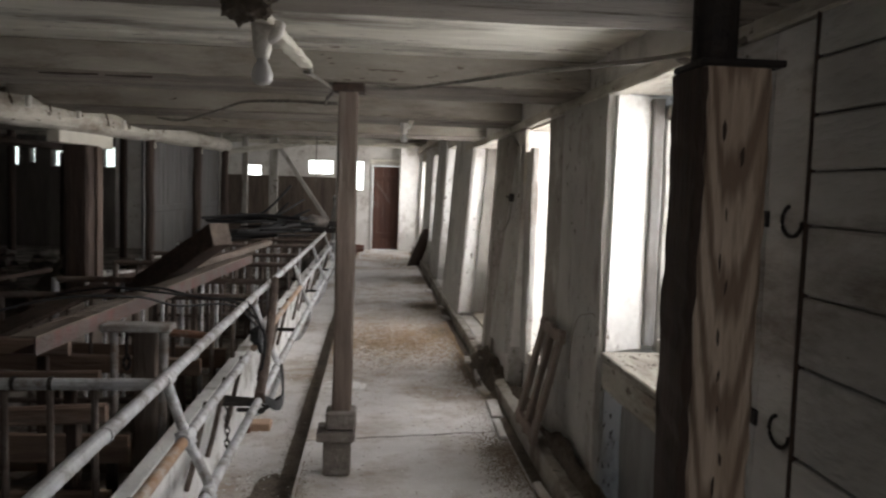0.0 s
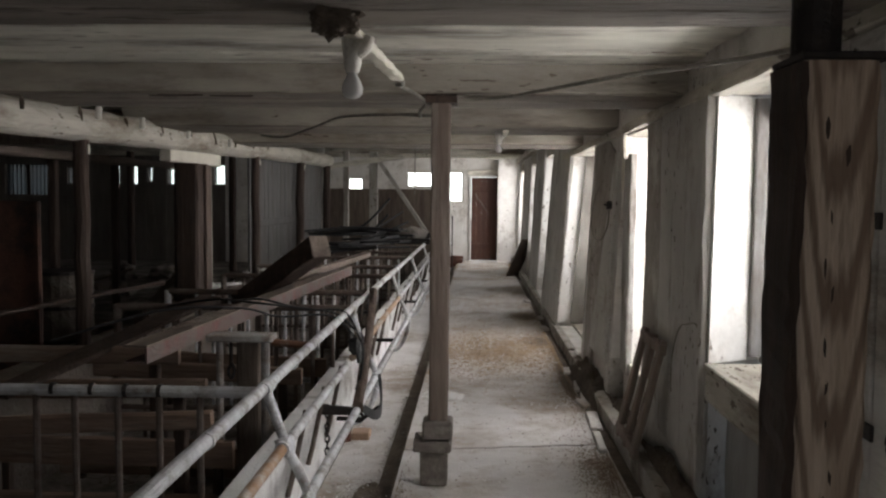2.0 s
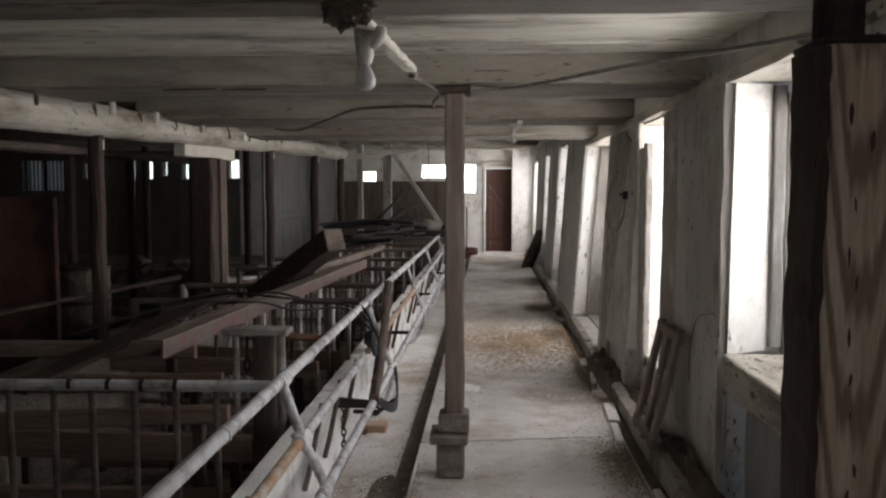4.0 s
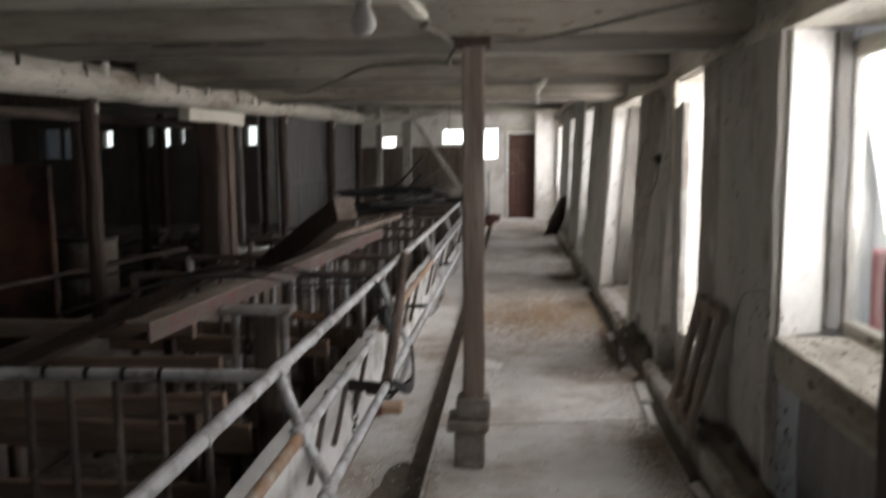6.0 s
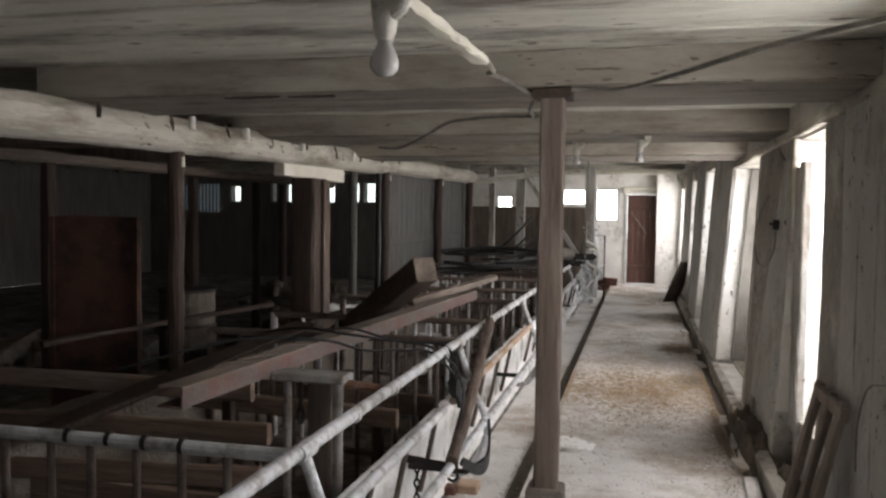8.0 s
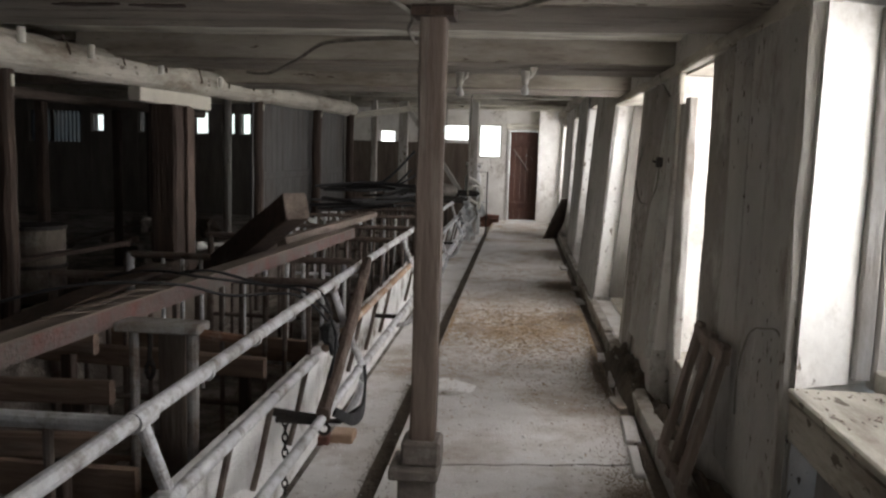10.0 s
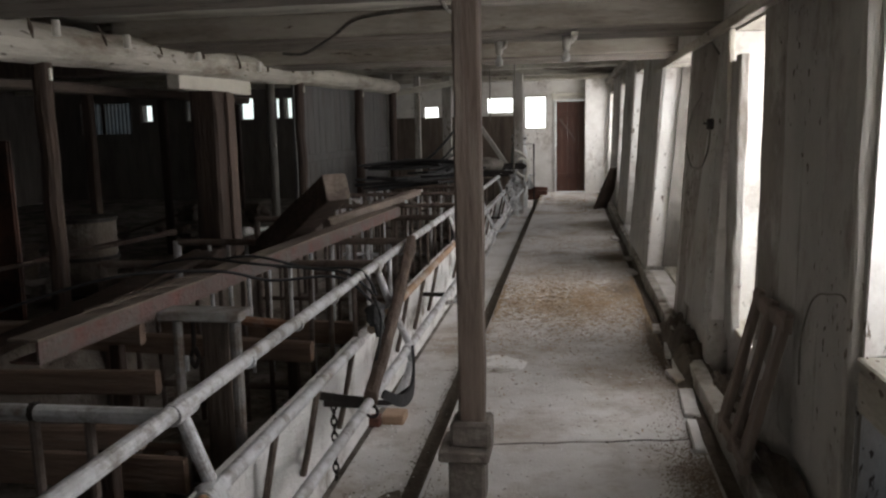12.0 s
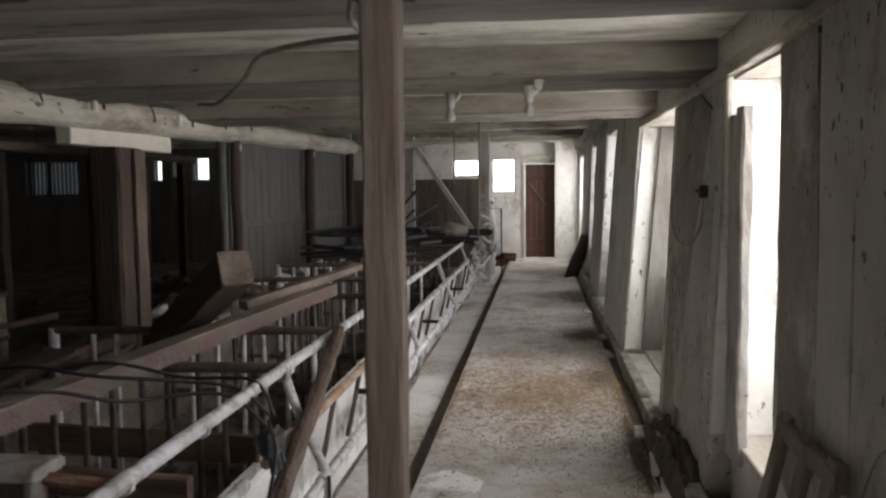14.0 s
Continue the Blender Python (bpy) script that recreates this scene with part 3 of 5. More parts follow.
# brown plank door in the end wall
dr = tagged(new("door_1"), "closed brown plank door with a diagonal brace", "door", "", "structure")
for k in range(5):
    part("plank", box(0.045 + k * 0.122, 0.045 + k * 0.122 + 0.1212, YE + 0.06, YE + 0.095, 0.01, 1.985, 0.004), M_door, dr)
for z in (0.3, 1.65):
    part("ledge_bar", box(0.06, 0.64, YE + 0.03, YE + 0.058, z, z + 0.11, 0.005), M_door, dr)
part("brace", timber((0.12, YE + 0.045, 1.6), (0.46, YE + 0.045, 1.12), 0.09, 0.024, 0.002, 0.3, 0.004), M_greywood, dr)
for a, b in ((-0.03, 0.035), (0.655, 0.668)):
    part("door_frame", box(a, b, YE - 0.02, YE + 0.11, 0.0, 2.0, 0.004), M_limeZ, dr)

# walls that close the place
# unseen wall; its doorway and lamp are added for light from behind
ws = tagged(new("wall_south"), "limewashed back wall, out of view, with an opening for added light", "", "", "structure")
for x0, x1, z0 in ((-12, -0.75, -0.099), (0.75, 1.62, -0.099), (-0.75, 0.75, 2.0)):
    part("wall_piece", box(x0, x1, -4.3, -4, z0, ZC + 0.1), M_plaster, ws)
window_light("rear_fill_light", (0, -4.25, 1.0), (0, 0, 0.9), 1.45, 1.95, 11.0)
struct("wall_west", box(-12.3, -12, -4.3, YE + 0.34, -0.099, ZF + 0.1), M_darkboard, "dark boarded far side wall")

# plank facing of the near wall
pw = tagged(new("plank_wall"), "grey whitewashed plank facing of the near wall", "", "", "structure")
zs = [-0.05, 0.2, 0.42, 0.64, 0.84, 1.07, 1.25, 1.42, 1.555, 1.69, 1.83, 1.94]
for a, b in zip(zs, zs[1:]):
    part("plank", timber((1.163, -3.9, (a + b) / 2), (1.163, 1.345, (a + b) / 2), 0.03, b - a - 0.007, 0.002, 0.5, 0.005), M_whiteplank, pw)
# boarded panel between the planks and the first window
bp_ = tagged(new("board_panel"), "grey boarded panel with two dark iron strap hinges", "", "", "structure")
for a, b in ((1.37, 1.58), (1.585, 1.79), (1.795, 2.0)):
    part("board", timber((1.172, (a + b) / 2, 0.0), (1.172, (a + b) / 2, 1.93), 0.02, b - a - 0.004, 0.002, 0.4, 0.004), M_whiteplank, bp_)
for z in (0.88, 1.43):
    part("strap_hinge", box(1.152, 1.1625, 1.56, 1.68, z - 0.022, z + 0.022, 0.003), M_iron, bp_)
    part("hinge_eye", tube([(1.158, 1.44 + 0.05 * math.cos(a), z + 0.04 * math.sin(a)) for a in [1.2 - 0.33 * q for q in range(14)]], 0.0055, 6), M_iron, bp_)
struct("corner_trim", timber((1.155, 1.357, 0.0), (1.155, 1.357, 1.94), 0.02, 0.016, 0.003, 0.3, 0.004), M_darkwood, "dark corner batten")
struct("jamb_trim", timber((1.165, 3.1, 0.0), (1.165, 3.1, 1.94), 0.05, 0.05, 0.004, 0.2, 0.006), M_limeZ, "whitewashed jamb board from floor to lintel")
struct("jamb_trim", timber((1.165, 5.15, 1.55), (1.165, 5.15, 1.93), 0.03, 0.05, 0.003, 0.2, 0.006), M_ivory, "short ivory jamb board")
# whitewashed boards on the first pier, standing proud
pb = tagged(new("pier_boards"), "whitewashed boards with cracks on the pier", "", "", "structure")
for a, b in ((3.14, 3.42), (3.425, 3.68), (3.685, 3.95)):
    part("board", timber((1.158, (a + b) / 2, 0.2 + 0.05 * (a - 3.1)), (1.158, (a + b) / 2, 1.94), 0.02, b - a - 0.003, 0.0025, 0.25, 0.004), M_pierboard, pb)
# whitewashed boards closing the far side of the second opening, and a wide leaning board beside it
for a, b, z1 in ((4.93, 5.05, 1.79), (5.053, 5.165, 1.765)):
    struct("jamb_board", timber((1.195, (a + b) / 2 + 0.03, 0.28), (1.195, (a + b) / 2, z1), 0.05, b - a, 0.004, 0.12, 0.008), M_pierboard, "whitewashed jamb board with dirty lower end")


def plate(name, material, label, x_of, rim, thick, cuts=5, amp=0.004):
    """A board with the outline rim of (y, z), standing at x_of(z)."""
    bm = bmesh.new()
    fa = [bm.verts.new((x_of(z), y, z)) for y, z in rim]
    fb = [bm.verts.new((x_of(z) + thick, y, z)) for y, z in rim]
    bm.faces.new(fa)
    bm.faces.new(fb)
    n = len(rim)
    for q in range(n):
        bm.faces.new((fa[q], fa[(q + 1) % n], fb[(q + 1) % n], fb[q]))
    bmesh.ops.recalc_face_normals(bm, faces=bm.faces)
    return struct(name, roughen(bm, cuts, amp, 6, rim[0][0]), material, label)


batter_x = lambda z: 1.183 - 0.1 * max(0.0, 1 - (z + 0.1) / 2.2)
plate("pier_board", M_pierboard, "wide whitewashed board leaning across the pier", lambda z: batter_x(z) - 0.035, [(5.19, 0.3), (5.95, 0.3), (5.34, 1.82), (5.19, 1.82)], 0.03)
plate("pier_edge", M_limeZ, "pale plaster edge beside the deep opening", lambda z: batter_x(z) - 0.018, [(6.37, 0.1), (6.49, 0.1), (6.49, 1.93), (6.43, 1.93)], 0.03)
plate("dark_plaster", M_darkplaster, "bare dirty plaster where the limewash has fallen off", lambda z: batter_x(z) - 0.016, [(5.99, 0.1), (6.36, 0.1), (6.41, 0.9), (6.40, 1.5), (6.43, 1.93), (5.75, 1.93), (5.38, 1.80), (5.62, 1.2)], 0.012)
# darker strip on the first pier, before the second opening
plate("dark_plaster", M_darkplaster, "darker plaster strip beside the window", lambda z: 1.164, [(3.98, 0.1), (4.36, 0.1), (4.37, 1.0), (4.40, 1.93), (4.03, 1.93), (3.99, 1.1)], 0.012)

# ---- the posts and timbers ----
post = thing("wooden_post", "slender grey-brown wooden post with a square cap on the walkway", "post")
part("shaft", timber((-0.05, 3.575, 0.335), (-0.05, 3.575, 1.955), 0.098, 0.1, 0.003, 0.2, 0.008), M_postwood, post)
part("cap", timber((-0.125, 3.56, 1.9725), (0.03, 3.56, 1.9725), 0.17, 0.037, 0.003, 0.2, 0.012), M_darkwood, post)
part("foot_block", box(-0.13, 0.025, 3.5, 3.65, 0.235, 0.335, 0.012), M_stone, post, "dark crumbling foot block")
pp = thing("post_pad", "stacked dark stone pad under the walkway post", "pad")
part("slab", roughen(box(-0.175, 0.02, 3.47, 3.68, 0.185, 0.235, 0.008), 2, 0.004, 8), M_stone, pp)
part("block", roughen(box(-0.14, 0.0, 3.5, 3.65, 0.0, 0.185, 0.01), 2, 0.003, 8), M_stone, pp)

bp2 = thing("prop_post", "rough brown wooden prop post with an iron jack head", "post")
M_prop = mat("knotty_brown_pine", (0.66, 0.53, 0.41), (0.42, 0.31, 0.22), 0.78, 0, 22, (0.20, 0.13, 0.085), 9, 0.2, 0.7, 70, (1, 1, 0.09))
nt_ = M_prop.node_tree
b_ = nt_.nodes["Principled BSDF"]
base_ = b_.inputs["Base Color"].links[0].from_socket
tc_ = nt_.nodes.new("ShaderNodeTexCoord")
mp_ = nt_.nodes.new("ShaderNodeMapping")
mp_.inputs["Location"].default_value = (-0.893, -1.1, -0.55)
mp_.inputs["Scale"].default_value = (1, 1, 0.016)
wv_ = nt_.nodes.new("ShaderNodeTexWave")
wv_.wave_type, wv_.rings_direction = "RINGS", "Y"
wv_.inputs["Scale"].default_value, wv_.inputs["Distortion"].default_value = 75, 3.0
wv_.inputs["Detail"].default_value, wv_.inputs["Detail Scale"].default_value = 3, 0.5
cr_ = nt_.nodes.new("ShaderNodeValToRGB")
cr_.color_ramp.elements[0].position, cr_.color_ramp.elements[1].position = 0.35, 0.9
mx_ = nt_.nodes.new("ShaderNodeMix")
mx_.data_type = "RGBA"
mx_.inputs["B"].default_value = (0.27, 0.19, 0.135, 1)
nt_.links.new(tc_.outputs["Object"], mp_.inputs[0])
nt_.links.new(mp_.outputs[0], wv_.inputs[0])
nt_.links.new(wv_.outputs["Fac"], cr_.inputs[0])
nt_.links.new(cr_.outputs[0], mx_.inputs["Factor"])
nt_.links.new(base_, mx_.inputs["A"])
nt_.links.new(mx_.outputs["Result"], b_.inputs["Base Color"])
part("shaft", timber((0.888, 1.278, 0.0), (0.888, 1.278, 1.772), 0.157, 0.157, 0.004, 0.05, 0.014), M_prop, bp2)
part("plate", box(0.80, 0.99, 1.19, 1.37, 1.774, 1.789, 0.003), M_iron, bp2, "flat iron plate")
part("jack_tube", tube([(0.862, 1.285, 1.789), (0.862, 1.285, 2.01)], 0.051, 18), M_iron, bp2, "black iron jack tube")
pk = random.Random(4)
# dark board added to carry the shade on the post's left side
part("shade_face", timber((0.804, 1.274, 0.004), (0.804, 1.274, 1.768), 0.02, 0.16, 0.005, 0.05, 0.004), M_darkwood, bp2, "thin dark board painting the shaded side")
for k in range(17):
    x, z = 0.893 + pk.uniform(-0.035, 0.03), 0.14 + 0.094 * k + pk.uniform(-0.03, 0.03)
    hw, hh, tl = pk.uniform(0.0015, 0.0045), pk.uniform(0.008, 0.028), pk.uniform(-0.003, 0.003)
    bm = bmesh.new()
    rim = [(x + tl, z + hh), (x + hw, z + hh * 0.3), (x + hw * 0.7, z - hh * 0.5), (x - tl, z - hh), (x - hw * 0.8, z - hh * 0.4), (x - hw, z + hh * 0.4)]
    fa = [bm.verts.new((px, 1.1965, pz)) for px, pz in rim]
    fb = [bm.verts.new((px, 1.2035, pz)) for px, pz in rim]
    bm.faces.new(fa)
    bm.faces.new(fb)
    for q in range(6):
        bm.faces.new((fa[q], fa[(q + 1) % 6], fb[(q + 1) % 6], fb[q]))
    part("axe_notch", bm, M_darkwood, bp2)

pur = tagged(new("purlin"), "crooked whitewashed log purlin", "beam", "", "structure")
P_ = curve_pts([(-2.36, -3.9, 1.76), (-2.36, -1, 1.80), (-2.37, 1.5, 1.85), (-2.36, 3.2, 1.905), (-2.35, 4.9, 1.945), (-2.36, 6.8, 1.985), (-2.38, 9.5, 2.05), (-2.38, 12.95, 2.11)], 8)
part("log", round_log([Vector(p) - Vector((0, 0, 0.018)) for p in P_], 0.122, 0.006, 16, 0.85), M_limeY, pur)
bol = thing("bolster", "ivory painted bolster board between post and purlin", "bolster")
part("beam", box(-2.42, -2.325, 5.87, 7.14, 1.755, 1.868, 0.006), M_ivory, bol)
posts = [(4.42, 0.047, M_darkwood, 1.82, "round"), (6.38, 0.15, M_darkwood, 1.755, "square"), (8.42, 0.048, M_darkwood, 1.92, "round"), (10.72, 0.06, M_darkwood, 1.96, "round"), (12.75, 0.06, M_darkwood, 2.0, "round")]
for y, r, m, zt, kind in posts:
    p = thing("byre_post", "thick square dark wooden post under the bolster" if kind == "square" else "crooked round dark wooden post under the purlin", "post", "purlin posts")
    if kind == "square":
        part("shaft", timber((-2.34, y, -0.1), (-2.34, y, zt), 0.2, 0.3, 0.006, 0.2, 0.02), m, p)
        part("edge_board", timber((-2.225, y + 0.08, -0.1), (-2.225, y + 0.08, zt - 0.01), 0.02, 0.14, 0.003, 0.2, 0.004), M_edgewood, p)
    else:
        part("shaft", round_log([(-2.34 + rng.uniform(-0.006, 0.006), y + rng.uniform(-0.006, 0.006), -0.1 + (zt + 0.1) * i / 8) for i in range(9)], r, 0.005, 10), m, p)
        part("nail_plate", box(-2.34 + r - 0.002, -2.34 + r + 0.008, y - 0.012, y + 0.012, zt - 0.09, zt - 0.03, 0.002), M_ivory, p, "small pale plate")
# second row behind
struct("byre_beam", timber((-4.8, -3.9, 1.90), (-4.8, 12.9, 1.955), 0.2, 0.1, 0.01, 0.4, 0.02), M_greywoodY, "old wooden beam over the stalls")
for y, w, m in ((1.2, 0.14, M_darkwood), (4.0, 0.14, M_darkwood), (6.3, 0.1, M_darkwood), (8.67, 0.1, M_darkwood), (10.28, 0.09, M_darkwood), (12.6, 0.1, M_darkwood)):
    p = thing("byre_post", "dark square wooden post deep in the stalls", "post", "inner posts")
    part("shaft", timber((-4.8, y, -0.1), (-4.8, y, 1.88), w, w, 0.004, 0.3), m, p)
for x, y, m in ((-4.8, 14.1, M_limeZ), (-4.8, 15.6, M_darkwood), (-6.9, 15.6, M_darkwood)):
    p = thing("byre_post", "whitewashed round post deep in the stalls" if m is M_limeZ else "dark round post deep in the stalls", "post", "inner posts")
    part("shaft", round_log([(x, y, -0.1 + 2.55 * i / 6) for i in range(7)], 0.075, 0.006, 9), m, p)

# whitewashed plank partition between the far posts
pt = tagged(new("partition"), "grey whitewashed plank partition between posts", "", "", "structure")
y = 8.52
while y < 12.7:
    w = rng.uniform(0.16, 0.24)
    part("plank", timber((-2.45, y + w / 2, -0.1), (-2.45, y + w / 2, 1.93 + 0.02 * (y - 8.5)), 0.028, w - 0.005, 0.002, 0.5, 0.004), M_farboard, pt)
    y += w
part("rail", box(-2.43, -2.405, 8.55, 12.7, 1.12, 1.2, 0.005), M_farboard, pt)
# framed corner beyond the purlin's end
struct("trim_beam", timber((-2.38, 13.05, 2.0), (-1.1, 13.3, 2.2), 0.09, 0.09, 0.004, 0.3), M_limeX, "sloping whitewashed rail")
for x, y, w in ((-2.72, 14.2, 0.12), (-2.36, 14.9, 0.1), (-1.84, 15.0, 0.16), (-0.57, 15.0, 0.17)):
    p = thing("frame_post", "whitewashed square timber post before the end wall", "post", "frame posts")
    part("shaft", timber((x, y, -0.1), (x, y, 2.37), w, 0.12, 0.004, 0.3, 0.008), M_limeZ, p)
br = thing("timber_brace", "slanting whitewashed timber brace", "brace")
part("beam", timber((-1.80, 14.93, 2.3), (-0.62, 14.93, 0.55), 0.1, 0.08, 0.004, 0.2, 0.006), M_limeZ, br)
struct("end_partition", box(-3.9, -0.75, 17.6, 17.66, -0.1, 1.68), M_greywood, "low grey boarded partition before the end wall")

# ---- stalls ----
struct("trough_wall", roughen(box(-0.80, -0.715, -3.9, 17.0, -0.099, 0.385, 0.012), 24, 0.005, 3), M_trough, "pale concrete feed trough wall")
struct("manger_wall", roughen(box(-2.52, -2.2, -3.9, 12.9, -0.099, 0.5, 0.02), 20, 0.012, 3), M_manger, "dark low concrete manger wall")

XT, ZT, XM, ZM, XL, ZL = -0.65, 0.76, -0.578, 0.54, -0.495, 0.335
fence = thing("feed_fence", "leaning tubular cattle feed fence, chalky white and rusty", "fence")
part("top_rail", tube([(XT, -2.0, ZT - 0.005), (XT, 1.0, ZT), (XT, 4.69, ZT + 0.012)], 0.0225, 14), M_galv, fence, "chalky white top rail")
part("top_rail", tube([(XT, 4.69, ZT + 0.012), (XT, 9.0, ZT), (XT, 15.6, ZT + 0.02)], 0.022, 14), M_galv, fence, "chalky white top rail")
part("middle_rail", tube([(XM, -2.0, ZM), (XM, 2.45, ZM)], 0.0212, 14), M_rustpale, fence, "orange rusted middle rail")
part("middle_rail", tube([(XM, 2.45, ZM), (XM, 3.9, ZM)], 0.0214, 14), M_galv, fence)
part("middle_rail", tube([(XM, 4.1, ZM), (XM, 7.0, ZM - 0.005)], 0.0212, 14), M_rustpale, fence, "orange rusted middle rail")
part("middle_rail", tube([(XM, 7.0, ZM - 0.005), (XM, 15.4, ZM), (XM + 0.25, 16.2, ZM)], 0.021, 14), M_galv, fence)
part("lower_rail", tube([(XL, -2.0, ZL), (XL, 15.2, ZL)], 0.021, 14), M_galv, fence, "grey painted lower rail")
LEGS = [0.1, 2.42, 4.52, 7.0, 9.3, 11.6, 13.6, 15.5]
for y in LEGS:
    leg = curve_pts([(XT, y, ZT), (XM, y + 0.02, ZM), (XL, y + 0.04, ZL), (XL - 0.01, y + 0.04, 0.2), (XL - 0.09, y + 0.03, 0.05), (-0.69, y + 0.02, 0.02)], 6)
    lg_ = part("leg", tube(leg, 0.019, 12), M_galv, fence)
    for (x, z, r) in ((XT, ZT, 0.029), (XM, ZM, 0.028), (XL, ZL, 0.026)):
        part("coupling", tube([(x, y - 0.045, z), (x, y - 0.04, z), (x, y + 0.05, z), (x, y + 0.055, z)], r, 12), M_galv, lg_)
    part("weld", roughen(box(XM - 0.028, XM + 0.032, y - 0.03, y + 0.045, ZM - 0.032, ZM + 0.036, 0.016), 1, 0.012, 25, y), M_galv, lg_, "lumpy painted weld")
for y in (1.0, 1.5, 1.9, 3.0, 3.45, 3.95, 5.2, 5.75, 6.3, 7.6, 8.2, 8.8, 9.9, 10.5, 11.1, 12.2, 12.9, 14.2, 14.9):
    part("stay", tube([(-0.62, y, 0.52), (-0.68, y, 0.22), (-0.705, y, 0.12)], 0.013, 8), M_barium, fence, "dark iron stay")
for y in (1.25, 3.72, 5.95, 8.4, 10.7):
    part("bracket", box(-0.70, XL, y, y + 0.035, 0.30, 0.325, 0.004), M_iron, fence, "black iron bracket")
for y in (0.9, 1.75, 2.85, 3.3, 3.75, 5.3, 6.1, 6.7):
    part("ring_clamp", tube([(XT, y, ZT), (XT, y + 0.018, ZT)], 0.0265, 12), M_galv, fence)

# stall dividers: a rail from the fence to the manger with upright bars
def divider(y, rail_m, bar_m, z=0.745, xend=-2.18, gap=0.135, r=0.024, first=-0.78, label=""):
    d = thing("stall_divider", label, "divider", "stall dividers", (0, y, 0))
    part("rail", tube([(XT - 0.01, 0, z), (xend, 0, z - 0.01)], r, 10), rail_m, d)
    part("lower_bar", tube([(-0.82, 0, 0.1), (xend, 0, 0.1)], 0.018, 8), bar_m, d)
    x = first
    while x > xend + 0.1:
        part("bar", tube([(x, 0, z - 0.01), (x + rng.uniform(-0.012, 0.012), 0.0, -0.1)], 0.0135, 8), bar_m, d)
        x -= gap * rng.uniform(0.85, 1.2)
    part("end_post", tube([(xend, 0, z), (xend, 0, -0.1)], 0.026, 10), bar_m, d)
    return d


d0 = divider(2.42, M_galv, M_barium, 0.742, -2.18, 0.16, 0.022, -0.9, "chalky pipe stall divider with upright bars")
for x in (-1.06, -1.19, -1.32, -1.47):
    part("clamp_band", tube([(x, 0, 0.742), (x + 0.016, 0, 0.742)], 0.0255, 10), M_iron, d0, "dark clamp band")
for y in (4.55, 5.4, 6.75, 7.9, 9.05, 10.2, 11.35, 12.5, 13.7):
    divider(y, M_barium, M_galv if y in (5.4, 9.05) else M_barium, 0.75 + rng.uniform(-0.01, 0.02), -2.18, 0.12, 0.022, -0.78, "dull brown pipe stall divider with close upright bars")
for y in (0.1, -1.6):
    divider(y, M_galv, M_barium, 0.742, -2.18, 0.16, 0.026, -0.9, "chalky pipe stall divider with upright bars")
# framed divider with a flat steel head
fd = thing("stall_rack", "grey steel stall frame with a flat head plate", "divider")
part("head_plate", box(-1.16, -0.84, 3.25, 3.37, 0.775, 0.81, 0.006), M_dullsteel, fd)
part("rail", tube([(-0.85, 3.31, 0.77), (-0.66, 3.31, 0.755)], 0.018, 8), M_rust, fd)
part("leg", tube([(-1.11, 3.31, 0.778), (-1.11, 3.31, -0.1)], 0.018, 10), M_dullsteel, fd)
part("leg", tube([(-0.885, 3.31, 0.778), (-0.885, 3.31, -0.1)], 0.022, 10), M_dullsteel, fd)
part("timber_upright", timber((-0.985, 3.40, -0.1), (-0.985, 3.40, 0.77), 0.12, 0.07, 0.004, 0.2), M_greywood, fd, "brown timber upright")
pr = thing("chain_shackle", "small black iron shackle hanging from the stall frame", "shackle")
part("loop", tube(curve_pts([(-1.06, 3.33, 0.775), (-1.062, 3.33, 0.66), (-1.075, 3.33, 0.62), (-1.06, 3.33, 0.585), (-1.045, 3.33, 0.62), (-1.058, 3.33, 0.66)], 5), 0.009, 8), M_iron, pr)
# stall planks across the near bays
for (x0, y0, z0), (x1, y1, z1), w, lab in (((-3.4, 3.6, 0.625), (-1.42, 3.6, 0.635), 0.09, "dark round-edged stall plank"), ((-3.3, 3.2, 0.51), (-1.14, 3.2, 0.565), 0.09, "dark brown stall plank on the manger"),
                                          ((-2.9, 2.8, 0.435), (-0.98, 2.8, 0.525), 0.08, "dusty brown stall plank"), ((-2.6, 2.75, 0.16), (-0.95, 2.75, 0.17), 0.10, "dusty brown stall plank low down"), ((-2.6, 4.3, 0.42), (-0.9, 4.2, 0.40), 0.1, "dark brown stall plank on the manger")):
    p = thing("stall_plank", lab, "plank", "stall planks")
    part("plank", timber((x0, y0, z0), (x1, y1, z1), 0.045, w, 0.003, 0.3, 0.01), M_plankbrown, p)
    part("bearer", timber((x1 - 0.15, y0 + 0.05, -0.1), (x1 - 0.15, y0 + 0.05, z1 + 0.02), 0.05, 0.05, 0.002, 0.3, 0.006), M_darkwood, p)
    part("bearer", timber((x0 + 0.3, y0 + 0.05, -0.1), (x0 + 0.3, y0 + 0.05, z0 + 0.02), 0.05, 0.05, 0.002, 0.3, 0.006), M_darkwood, p)

for (x0, y0, z0), (x1, y1, z1), w, lab in (((-2.15, 3.05, 0.30), (-0.95, 3.0, 0.31), 0.13, "wide dusty brown stall board"), ((-2.15, 3.75, 0.02), (-0.9, 3.7, 0.03), 0.16, "wide dusty brown stall board low down"), ((-2.15, 5.05, 0.3), (-0.9, 5.0, 0.28), 0.14, "wide dark stall board")):
    p = thing("stall_board", lab, "board", "stall boards")
    part("board", timber((x0, y0, z0), (x1, y1, z1), 0.03, w, 0.004, 0.2, 0.008), M_plankbrown, p)
    for xb in (x0 + 0.1, x1 - 0.1):
        part("stake", timber((xb, y0 + 0.035, -0.1), (xb, y0 + 0.035, z1 + 0.04), 0.04, 0.04, 0.002, 0.2, 0.004), M_darkwood, p)
